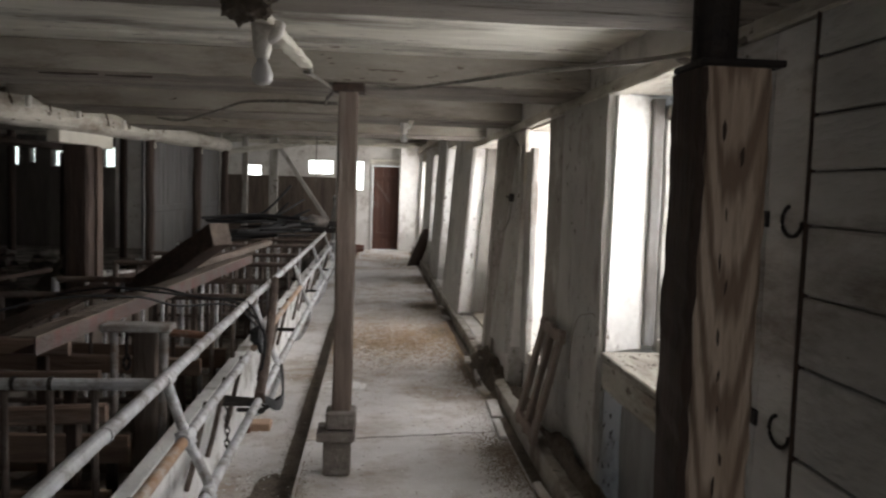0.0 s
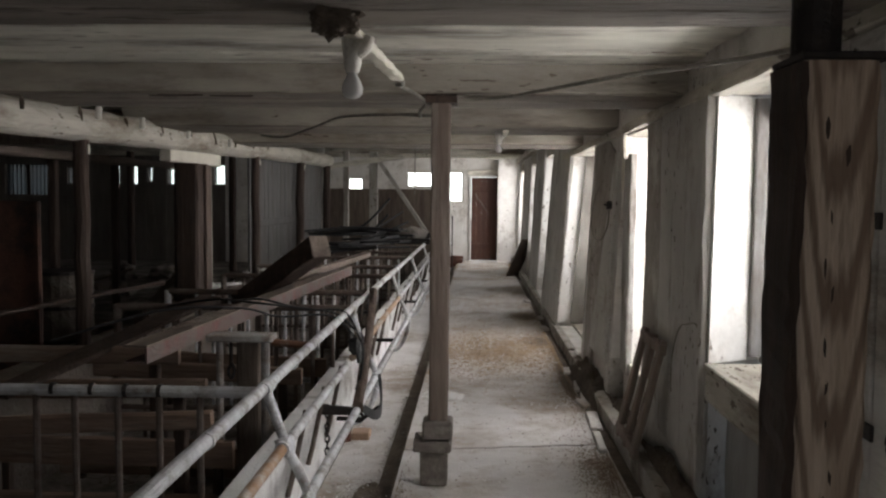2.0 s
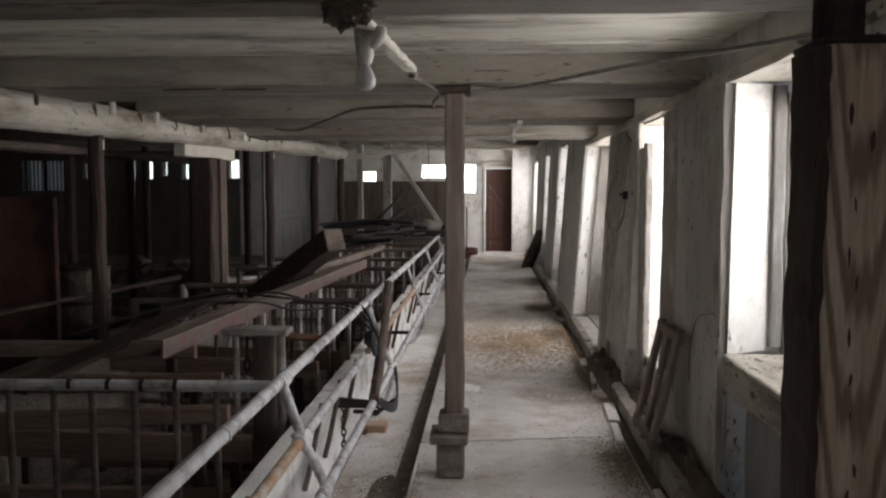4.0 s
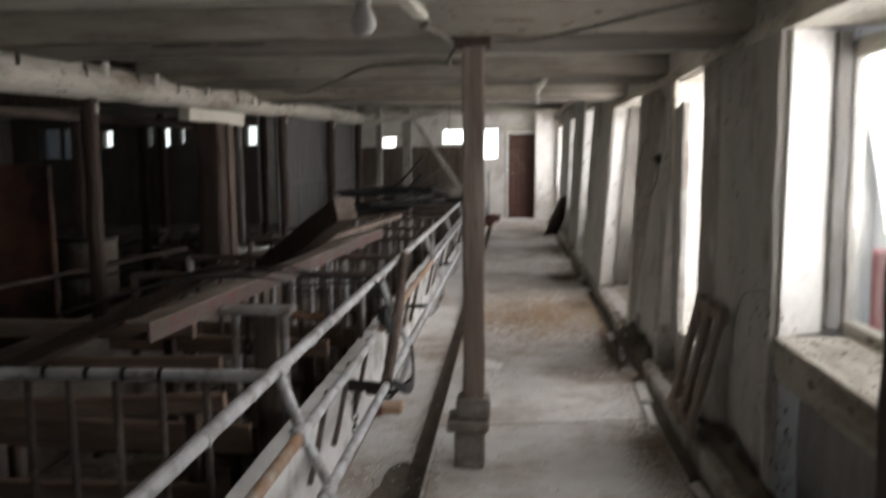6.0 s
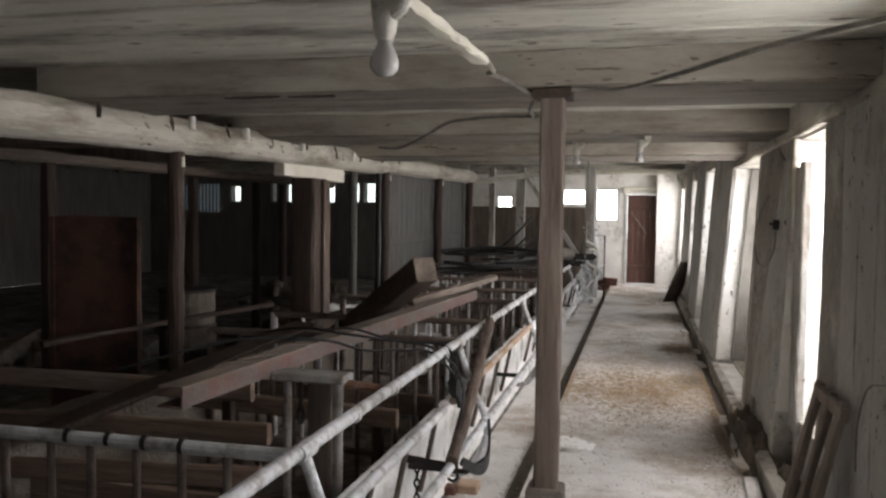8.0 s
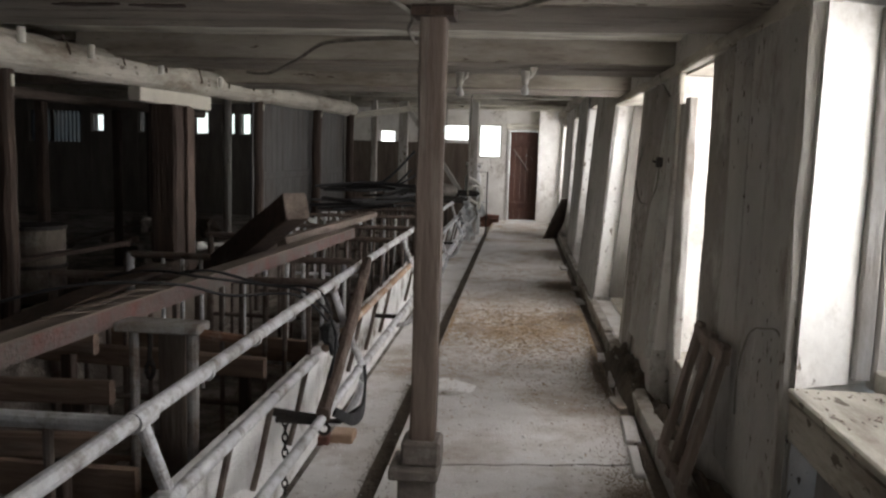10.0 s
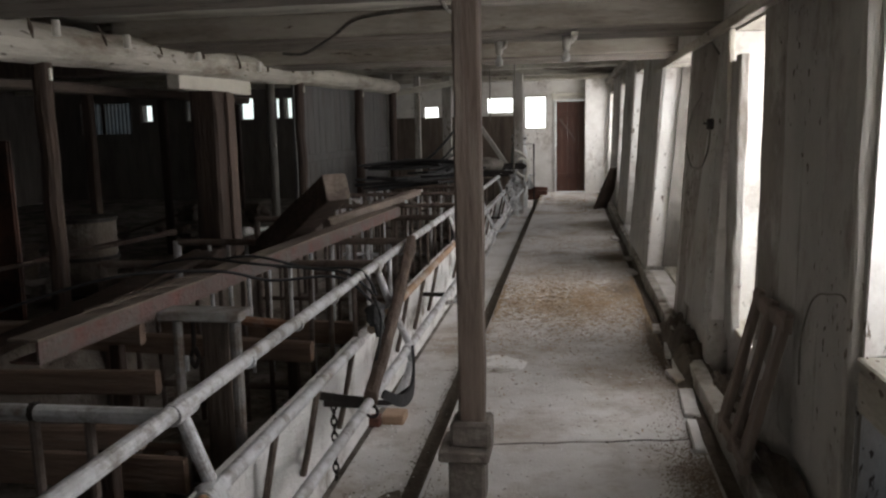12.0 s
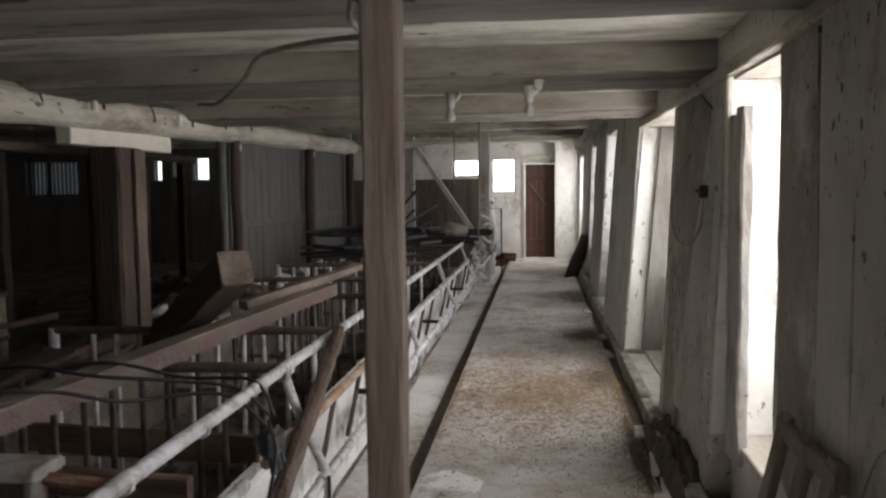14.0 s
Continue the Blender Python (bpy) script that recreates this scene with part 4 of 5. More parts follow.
# red steel channel lying over the dividers
gd = thing("steel_channel", "flaking red-primed steel channel lying across the stall dividers", "girder")
A, B = Vector((-1.25, 2.66, 0.0)), Vector((-1.02, 6.62, 0.0))
dv = (B - A).normalized()
sd = Vector((dv.y, -dv.x, 0))
def chan(bm, p, q, prof):
    rows = [[bm.verts.new(Vector((e.x, e.y, z0)) + sd * s + Vector((0, 0, h))) for s, h in prof] for e, z0 in ((p, 0.79), (q, 0.785))]
    n = len(prof)
    for k in range(n):
        bm.faces.new((rows[0][k], rows[0][(k + 1) % n], rows[1][(k + 1) % n], rows[1][k]))
    bm.faces.new(rows[0])
    bm.faces.new(rows[1])
    return bm
part("web", chan(bmesh.new(), A, B, [(0.042, 0.008), (0.05, 0.008), (0.05, 0.068), (0.042, 0.068)]), M_red, gd)
part("flange", chan(bmesh.new(), A, B, [(-0.05, 0.068), (0.05, 0.068), (0.05, 0.076), (-0.05, 0.076)]), M_greywoodY, gd, "dusty top flange")
part("flange", chan(bmesh.new(), A, B, [(-0.05, 0.0), (0.05, 0.0), (0.05, 0.008), (-0.05, 0.008)]), M_red, gd)
for i in range(4):
    c = A + dv * (0.35 + i * 0.16)
    s_ = thing("bark_scrap", "curled grey scrap of bark lying on the steel channel", "scrap", "scraps on the channel")
    part("strip", sweep(bmesh.new(), curve_pts([c + Vector((-0.05, 0, 0.866)), c + Vector((0.0, 0.05, 0.878)), c + Vector((0.05, 0.14, 0.869))], 4), [(-0.02, 0), (0.02, 0), (0.018, 0.004), (-0.018, 0.004)]), M_greywood, s_)

tb = thing("broken_timber", "dark square timber with a pale sawn end leaning over the channel", "timber")
part("timber", timber((-1.87, 5.74, 0.52), (-0.88, 4.64, 1.155), 0.14, 0.15, 0.004, 0.2, 0.01), M_darkwoodX, tb)
e_ = Vector((-0.88, 4.64, 1.155))
part("sawn_end", timber(e_, e_ + Vector((0.99, -1.10, 0.635)).normalized() * 0.012, 0.132, 0.142, 0.001, 1, 0.01), M_greywoodY, tb, "pale sawn end")
for (a, b, w, h, m, lab) in (((-2.05, 3.0, 0.56), (-1.55, 4.5, 0.83), 0.16, 0.03, M_darkwood, "dark wide board slanting in the stall"),
                             ((-2.3, 5.2, 0.56), (-2.25, 8.2, 0.55), 0.12, 0.08, M_darkwood, "black beam lying on the manger wall"), ((-3.0, 4.1, 0.70), (-2.3, 5.6, 0.80), 0.06, 0.03, M_darkwood, "dark slat leaning on the manger"),
                             ((-1.3, 5.8, 0.83), (-0.85, 6.75, 0.96), 0.07, 0.05, M_greywoodY, "short grey board end on the dividers")):
    p = thing("loose_board", lab, "board", "loose boards")
    part("board", timber(a, b, w, h, 0.004, 0.25, 0.008), m, p)

# neck yoke hanging on the fence, with hook, ring, chain and hoses
YK_TOP, YK_END = (-0.6, 5.2, 0.795), (-0.49, 3.70, 0.35)
yk = thing("neck_yoke", "worn brown wooden neck yoke hanging on the fence rails", "yoke")
part("bar", timber(YK_TOP, YK_END, 0.05, 0.075, 0.004, 0.08, 0.014, bow=(0.012, 0, 0.02)), M_edgewood, yk)
part("hook_bar", timber((-0.49, 3.73, 0.325), (-0.80, 3.74, 0.35), 0.028, 0.034, 0.002, 0.1, 0.006), M_iron, yk, "black iron hook bar")
part("ring", tube([(-0.482 + 0.024 * math.cos(a), 3.69, 0.30 + 0.024 * math.sin(a)) for a in [2 * math.pi * k / 14 for k in range(15)]], 0.007, 8), M_iron, yk, "iron ring")
bw = thing("drinking_bowl", "black crescent of a drinking bowl under the lower rail", "bowl")
bm = bmesh.new()
pts = curve_pts([(-0.505, 3.97, 0.27), (-0.45, 4.1, 0.2), (-0.43, 4.25, 0.2), (-0.445, 4.4, 0.26), (-0.47, 4.5, 0.34)], 5)
part("rim", sweep(bm, pts, lambda i, t: [(-0.006, -0.03 * math.sin(math.pi * min(max(t, 0.08), 0.92)) - 0.004), (0.006, -0.03 * math.sin(math.pi * min(max(t, 0.08), 0.92)) - 0.004), (0.007, 0.03), (-0.007, 0.03)]), M_rubber, bw)
part("stem", tube([(-0.44, 4.3, 0.2), (-0.55, 4.3, 0.12), (-0.705, 4.3, 0.12)], 0.014, 8), M_iron, bw)
ch = thing("hanging_chain", "short rusty iron chain hanging from the hook bar", "chain")
for k in range(11):
    z = 0.335 - k * 0.034
    a0 = 0.0 if k % 2 else math.pi / 2
    part("link", tube([(-0.66 + 0.012 * math.cos(a) * math.cos(a0), 3.735 + 0.012 * math.cos(a) * math.sin(a0), z + 0.021 * math.sin(a)) for a in [2 * math.pi * q / 10 for q in range(11)]], 0.0045, 6), M_iron, ch)
HOSES = [[(-0.57, 4.13, 0.70), (-0.68, 4.1, 0.80), (-0.85, 4.04, 0.835), (-1.08, 3.92, 0.877), (-1.35, 4.0, 0.885), (-1.75, 4.3, 0.80)], [(-0.57, 4.1, 0.67), (-0.70, 4.03, 0.797), (-0.95, 3.85, 0.815), (-1.13, 3.72, 0.876), (-1.5, 3.55, 0.88), (-2.0, 3.4, 0.74)],
         [(-0.56, 4.15, 0.69), (-0.66, 4.22, 0.797), (-0.9, 4.2, 0.81), (-1.13, 4.12, 0.876), (-1.3, 4.1, 0.86)], [(-0.55, 4.06, 0.70), (-0.50, 3.98, 0.62), (-0.50, 3.9, 0.5), (-0.53, 3.9, 0.40)]]
for pth in HOSES:
    h_ = thing("rubber_hose", "black rubber milking hose draped over the fence", "hose", "milking hoses")
    part("hose", tube(curve_pts(pth, 8), 0.0065, 8), M_rubber, h_)
cl = thing("milking_claw", "black rubber milking cluster tied to the fence", "milking cluster")
part("body", roughen(box(-0.60, -0.53, 4.05, 4.17, 0.56, 0.66, 0.02), 2, 0.014, 16), M_rubber, cl)
for k in range(3):
    part("cup", tube([(-0.55, 4.07 + 0.045 * k, 0.59), (-0.53, 4.05 + 0.045 * k, 0.52)], 0.013, 8), M_rubber, cl)

# heap of black pipes farther down
hr = random.Random(3)
for k in range(22):
    y0 = hr.uniform(8.6, 11.4)
    x0, x1 = hr.uniform(-2.1, -1.5), hr.uniform(-1.2, -0.7)
    z = 0.79 + 0.013 * k
    rise = 0.5 if k % 4 == 0 else 0.07
    p = thing("black_pipe", "thin black pipe lying in a heap on the stall dividers", "pipe", "pipe heap")
    part("pipe", tube(curve_pts([(x0, y0, z), ((x0 + x1) / 2, y0 + hr.uniform(-0.4, 0.6), z + hr.uniform(-0.005, 0.06)), (x1, y0 + hr.uniform(-0.5, 1.3), z + hr.uniform(0.2, 1.0) * rise)], 5), hr.uniform(0.012, 0.02), 8), M_rubber, p)
for k in range(7):
    y0 = 11.8 + 0.4 * k
    p = thing("black_pipe", "dark pipe lying over the far end of the fence", "pipe", "pipe heap")
    part("pipe", tube([(-1.6 + hr.uniform(-0.3, 0.3), y0, 0.79 + 0.006 * k), (-0.45 + hr.uniform(-0.1, 0.1), y0 + hr.uniform(-0.2, 0.3), 0.79 + 0.006 * k)], 0.02, 8), M_iron, p)
wb = thing("white_hose", "loose loops of dusty white plastic hose on the fence end", "hose")
part("loop", tube(curve_pts([(-0.62, 14.6, 1.05), (-0.45, 14.7, 0.95), (-0.36, 14.7, 0.75), (-0.45, 14.6, 0.6), (-0.6, 14.5, 0.72), (-0.52, 14.5, 0.9), (-0.40, 14.6, 0.82), (-0.42, 14.6, 0.5)], 6), 0.025, 8), M_porcelain, wb)
fr = thing("pipe_frame", "square dark pipe frame standing at the fence end", "frame")
part("bar", tube([(-0.62, 15.55, 0.78), (-0.62, 15.55, 1.13), (-0.32, 15.55, 1.13), (-0.32, 15.55, -0.1)], 0.016, 8), M_iron, fr)
bd = thing("feed_sack", "slumped grey feed sack lying on the far dividers", "sack")
bm = bmesh.new()
bmesh.ops.create_icosphere(bm, subdivisions=3, radius=1, matrix=Matrix.Translation((-0.95, 12.9, 0.88)) @ Matrix.Diagonal((0.28, 0.4, 0.11, 1)))
part("sack", roughen(bm, 0, 0.05, 4), M_byre, bd, smooth=True)

# rusty sheet cabinet and clutter in the dark bays
cb = thing("sheet_panel", "brown rusted sheet-steel panel standing behind the manger", "panel")
part("sheet", roughen(box(-3.40, -2.74, 4.65, 4.668, -0.1, 1.43, 0.004), 5, 0.006, 4), M_sheetbrown, cb)
for x in (-3.39, -2.775):
    part("rim", box(x, x + 0.03, 4.636, 4.649, -0.1, 1.43, 0.003), M_sheetbrown, cb, "folded sheet rim")
dm = thing("steel_drum", "grey dented steel drum standing in the stalls", "drum")
part("body", round_log([(-3.6, 6.6, -0.1), (-3.6, 6.6, 0.2), (-3.6, 6.6, 0.5), (-3.6, 6.6, 0.78)], 0.24, 0.006, 20), M_manger, dm)
for z in (0.15, 0.45, 0.76):
    part("hoop", tube([(-3.6, 6.6, z), (-3.6, 6.6, z + 0.03)], 0.252, 20), M_iron, dm)
cr = random.Random(11)
for k in range(34):
    x, y = cr.uniform(-2.46, -2.24), cr.uniform(6.8, 12.5)
    s = cr.uniform(0.03, 0.10)
    p = thing("rubble_piece", "pale dusty lump of rubble lying on the manger wall", "rubble", "rubble")
    part("lump", roughen(box(x - s, x + s, y - s * 1.5, y + s * 1.5, 0.49, 0.5 + s * 1.1, s * 0.2), 2, s * 0.5, 9, k), M_trough if k % 3 else M_dirt_shade, p)
for k in range(40):
    x, y = cr.uniform(-6.5, -2.9), cr.uniform(5.5, 15)
    s = cr.uniform(0.06, 0.2)
    p = thing("rubble_piece", "dusty lump of rubble on the byre floor", "rubble", "rubble")
    part("lump", roughen(box(x - s, x + s, y - s * 1.5, y + s * 1.5, -0.11, -0.1 + s * cr.uniform(0.6, 1.6), s * 0.2), 2, s * 0.5, 5, k), (M_byre, M_byre, M_greywood)[k % 3], p)
for k in range(14):
    x, y = cr.uniform(-6, -3.2), cr.uniform(5.5, 13)
    a = cr.uniform(0, 3.1)
    l = cr.uniform(0.5, 1.0)
    p = thing("loose_board", "dusty board lying on the byre floor", "board", "loose boards")
    part("board", timber((x - l * math.cos(a), y - l * math.sin(a), -0.07), (x + l * math.cos(a), y + l * math.sin(a), -0.07 + cr.uniform(0, 0.5)), 0.14, 0.03, 0.002, 0.4, 0.004), M_greywood, p)

# ---- ceiling fixtures ----
def lamp_holder(place, yaw, label, batten=0.0):
    l = thing("ceiling_lamp", label, "ceiling lamp", "bare bulb lamps", place)
    if batten:
        part("batten", timber((0.0, -0.16, 0.035), (0.058 if batten > 0.5 else 0.1, batten, 0.03), 0.05, 0.03, 0.004, 0.06, 0.006), M_ivory, l)
    part("arm", tube(curve_pts([(0.05, 0.0, 0.03), (0.04, -0.01, -0.005), (0.0, 0, -0.03)], 5), 0.018, 10), M_porcelain, l)
    so_ = part("socket", sweep(bmesh.new(), [(0, 0, 0.03), (0, 0, -0.02), (0, 0, -0.055), (0, 0, -0.075)], lambda i, t: [((0.035, 0.03, 0.026, 0.02)[i] * math.cos(2 * math.pi * k / 14), (0.035, 0.03, 0.026, 0.02)[i] * math.sin(2 * math.pi * k / 14)) for k in range(14)]), M_porcelain, l, smooth=True)
    rs = [(0.014, 0), (0.016, -0.012), (0.026, -0.03), (0.033, -0.05), (0.031, -0.068), (0.02, -0.08), (0.006, -0.084)]
    part("bulb", sweep(bmesh.new(), [(0, 0, -0.072 + z) for r, z in rs], lambda i, t: [(rs[i][0] * math.cos(2 * math.pi * k / 16), rs[i][0] * math.sin(2 * math.pi * k / 16)) for k in range(16)]), M_bulb, so_, "unlit dusty glass bulb", True)
    l.rotation_euler = (0, 0, yaw)
    return l


M_bulb = mat("dusty_opal_glass", (0.55, 0.54, 0.52), (0.48, 0.47, 0.45), 0.12, 0, 8, None, 1, 0, 0.02, 20)
lamp_holder((-0.253, 1.945, 1.932), 0.0, "dusty bare bulb in a white holder on a whitewashed batten", 0.8)
lamp_holder((0.30, 5.55, 1.948), 0.4, "dusty bare bulb in a white holder under the ceiling beam", 0.1).scale = (0.8, 0.8, 0.8)
lamp_holder((-0.13, 5.9, 1.965), 0.2, "small dusty bulb holder under the ceiling").scale = (0.85, 0.85, 0.85)
ns = thing("bird_nest", "black muddy bird nest on the joist face", "nest")
bm = bmesh.new()
bmesh.ops.create_icosphere(bm, subdivisions=4, radius=1, matrix=Matrix.Translation((-0.262, 1.70, 1.965)) @ Matrix.Diagonal((0.07, 0.055, 0.05, 1)))
part("mud_cup", roughen(bm, 0, 0.03, 30), M_dirt_shade, ns)
cables = [([(-1.65, 6.1, 1.985), (-1.35, 5.66, 1.94), (-1.0, 5.1, 1.97), (-0.75, 4.6, 1.985), (-0.57, 4.35, 1.975), (-0.35, 4.15, 1.96), (-0.12, 3.98, 1.938)], 0.010, "dark sagging cable under the ceiling boards"),
          ([(0.0, 3.5, 1.985), (0.21, 3.45, 1.97), (0.42, 3.05, 1.955), (0.636, 2.55, 1.937), (0.84, 2.26, 1.93), (1.0, 2.05, 1.93), (1.08, 1.9, 1.93)], 0.009, "grey sagging cable from post to window wall"),
          ([(-0.19, 2.74, 1.98), (-0.19, 2.95, 1.965), (-0.225, 3.05, 1.975), (-0.2, 3.3, 1.99), (-0.13, 3.55, 1.96), (-0.17, 3.75, 1.937), (-0.2, 4.2, 1.95)], 0.009, "dark twisted cable from the lamp to the post"),
          ([(1.09, 2.1, 1.94), (1.1, 1.98, 1.90), (1.08, 1.92, 1.88), (1.12, 1.86, 1.92)], 0.013, "grey cable end curling at the wall plate"),
          ([(-0.1, 13.8, 2.375), (0.2, 13.8, 2.345), (0.55, 13.8, 2.375)], 0.014, "black cable sagging under the far ceiling"),
          ([(-0.43, 12.0, 2.40), (-0.44, 12.0, 1.6), (-0.45, 12.0, 0.8)], 0.011, "dark wire hanging by the fence end"),
          ([(-0.95, 13.8, 2.4), (-0.95, 13.8, 1.55)], 0.011, "pale rod hanging from the far ceiling")]
for pth, r, lab in cables:
    c_ = thing("cable", lab, "cable", "cables")
    part("wire", tube(curve_pts(pth, 7), r, 7), M_cable, c_)
for k, (x, y, z) in enumerate(((-2.19, 4.35, 1.985), (-2.19, 5.0, 1.985), (-2.19, 5.9, 1.985), (-2.19, 7.0, 1.985))):
    r_ = thing("insulator", "small white porcelain insulator by the purlin", "insulator", "insulators")
    part("knob", tube([(x, y, z + 0.03), (x, y, z), (x, y, z - 0.03), (x, y, z - 0.045)], 0.02, 10), M_porcelain, r_)
for k in range(9):
    y = 3.6 + 0.62 * k
    g_ = thing("hanging_rag", "dark dusty cobweb rag hanging over the purlin", "rag", "rags")
    part("strip", sweep(bmesh.new(), curve_pts([(-2.27, y, 2.03 + 0.01 * k), (-2.245, y + 0.01, 1.98 + 0.01 * k), (-2.235, y + cr.uniform(-0.02, 0.03), 1.98 + 0.01 * k - cr.uniform(0.03, 0.09))], 4), [(-0.012, -0.004), (0.012, -0.003), (0.008, 0.004), (-0.01, 0.003)]), M_dirt_shade, g_)
# thin dark plates on the soffit paint the unlit inside of torn gaps
for x, y in ((-1.42, 3.56), (-1.12, 3.57)):
    h_ = thing("ceiling_hole", "dark plate painted as a broken gap with a torn edge in the ceiling boards", "hole", "ceiling gaps")
    bm = bmesh.new()
    top, bot = [], []
    for k in range(22):
        a = 2 * math.pi * k / 22
        w = 1 + 0.55 * noise.noise(Vector((1.7 * math.cos(a), 1.7 * math.sin(a), x * 5))) + cr.uniform(-0.18, 0.12)
        bot.append(bm.verts.new((x + 0.12 * w * math.cos(a), y + 0.036 * w * math.sin(a), 1.986)))
        top.append(bm.verts.new((x + 0.12 * w * math.cos(a), y + 0.036 * w * math.sin(a), 2.0)))
    bm.faces.new(bot)
    bm.faces.new(top)
    for k in range(22):
        bm.faces.new((bot[k], bot[(k + 1) % 22], top[(k + 1) % 22], top[k]))
    part("gap", bm, M_darkwood, h_)

# ---- walkway and wall things ----
pf = thing("slatted_frame", "dark weathered slatted wooden frame leaning on the pier", "frame")
def lean(y, f):
    return (0.972 + 0.145 * f, y, 0.125 + 0.625 * f)
for y in (3.66, 3.86, 4.08):
    part("slat", timber(lean(y, 0), lean(y, 1), 0.075 if y != 3.86 else 0.06, 0.03, 0.003, 0.12, 0.005), M_frame, pf)
for f in (0.06, 0.93):
    part("rail", timber(lean(3.61, f), lean(4.13, f), 0.03, 0.06, 0.003, 0.12, 0.005), M_frame, pf)
part("panel", timber((lean(3.76, 0.05)[0] + 0.02, 3.76, 0.15), (lean(3.76, 0.5)[0] + 0.02, 3.76, 0.44), 0.11, 0.012, 0.001, 0.2, 0.002), M_frame, pf)
lb = thing("leaning_board", "dark board leaning on the far window wall", "board")
part("board", timber((0.86, 14.9, 0.0), (1.13, 14.6, 0.72), 0.3, 0.04, 0.004, 0.2, 0.008), M_darkwood, lb)
bk = thing("brick", "pale broken brick lying on the passage floor", "brick")
part("body", roughen(box(-0.66, -0.54, 4.56, 4.68, -0.1, -0.045, 0.006), 2, 0.004, 14), M_brick, bk)
part("half", roughen(box(-0.74, -0.66, 4.52, 4.6, -0.1, -0.05, 0.006), 2, 0.004, 14), M_redbrick, bk, "dark brick half")
rb = thing("brick_heap", "low heap of dark red bricks by the end wall", "bricks")
for k in range(14):
    x, y, z = -0.42 + cr.uniform(-0.14, 0.22), 17.9 + cr.uniform(-0.2, 0.4), -0.1 + 0.065 * (k % 4)
    part("brick", box(x - 0.11, x + 0.11, y - 0.055, y + 0.055, z, z + 0.063, 0.005), M_redbrick, rb)
rd = thing("red_drum", "red painted drum standing outside the window", "drum")
part("body", round_log([(2.6, 5.71, -0.45), (2.6, 5.71, 0.2), (2.6, 5.71, 0.76)], 0.19, 0.003, 18), M_redpaint, rd)
part("lid", tube([(2.6, 5.71, 0.76), (2.6, 5.71, 0.79)], 0.195, 18), M_redpaint, rd)
st_ = thing("limewash_spill", "thin white limewash spill dried on the walkway", "spill")
bm = bmesh.new()
cen = bm.verts.new((-0.1, 5.38, 0.004))
rim = [bm.verts.new((-0.1 + 0.16 * math.cos(a) * (1 + 0.25 * noise.noise(Vector((math.cos(a) * 2, math.sin(a) * 2, 3)))), 5.38 + 0.2 * math.sin(a) * (1 + 0.3 * noise.noise(Vector((math.cos(a), math.sin(a), 9)))), 0.002)) for a in [2 * math.pi * k / 26 for k in range(26)]]
for k in range(26):
    bm.faces.new((cen, rim[k], rim[(k + 1) % 26]))
part("film", bm, M_trough, st_)

# wires on the piers
for pth, r, lab in (([(1.128, 5.82, 1.63), (1.118, 6.15, 1.5), (1.112, 6.32, 1.32), (1.105, 6.1, 1.185), (1.09, 5.75, 1.17), (1.085, 5.5, 1.2), (1.095, 5.36, 1.3), (1.1, 5.34, 1.41)], 0.005, "dark loop of old wire hanging on the pier"),
                    ([(1.142, 3.58, 0.5), (1.14, 3.575, 0.66), (1.14, 3.49, 0.81), (1.14, 3.4, 0.87), (1.14, 3.31, 0.89), (1.142, 3.17, 0.915), (1.142, 3.1, 0.88)], 0.003, "thin dark wire bent over the pier boards")):
    c_ = thing("cable", lab, "cable", "cables")
    part("wire", tube(curve_pts(pth, 8), r, 7), M_cable, c_)
sw = thing("switch_box", "small black switch box on the pier", "switch")
part("body", box(1.082, 1.118, 5.32, 5.365, 1.41, 1.47, 0.006), M_iron, sw)
part("toggle", tube([(1.078, 5.342, 1.44), (1.064, 5.342, 1.448)], 0.007, 8), M_iron, sw)
# crumpled plastic sheets over the far rails, and a churn beside them
def crumple(c, du, dv, n, m, seed, amp):
    bm = bmesh.new()
    du, dv, c = Vector(du), Vector(dv), Vector(c)
    nn = du.cross(dv).normalized()
    rows = []
    for i in range(n + 1):
        row = []
        for j in range(m + 1):
            u, v = i / n - 0.5, j / m - 0.5
            q = Vector((u * 5, v * 5, seed))
            edge = 1 + 0.22 * noise.noise(Vector((u * 3 + seed, v * 3, 5.0)))
            p = c + du * u * edge + dv * v * edge + nn * amp * (noise.noise(q) + 0.5 * noise.noise(q * 2.7))
            row.append(bm.verts.new(p))
        rows.append(row)
    for i in range(n):
        for j in range(m):
            bm.faces.new((rows[i][j], rows[i + 1][j], rows[i + 1][j + 1], rows[i][j + 1]))
    bmesh.ops.solidify(bm, geom=bm.faces[:], thickness=0.004)
    return bm


for c, du, dv, sd_ in (((-0.44, 15.2, 0.62), (0.02, 0.75, 0.0), (0.16, 0, -0.55), 3.0), ((-0.46, 12.0, 0.45), (0.02, 0.7, 0.06), (0.14, 0.1, -0.42), 8.0), ((-0.5, 13.3, 0.62), (0.0, 0.4, 0.1), (0.12, 0, -0.3), 12.0)):
    ps = thing("plastic_sheet", "torn dusty white plastic sheet hanging over the fence rails", "sheet", "torn sheets")
    part("sheet", crumple(c, du, dv, 16, 12, sd_, 0.09), M_film, ps)
mc = thing("milk_churn", "dull grey metal churn standing at the fence end", "churn")
rs_ = [(-0.1, 0.15), (0.0, 0.16), (0.85, 0.16), (1.0, 0.15), (1.06, 0.125), (1.1, 0.115), (1.2, 0.12), (1.22, 0.14), (1.29, 0.14), (1.3, 0.11)]
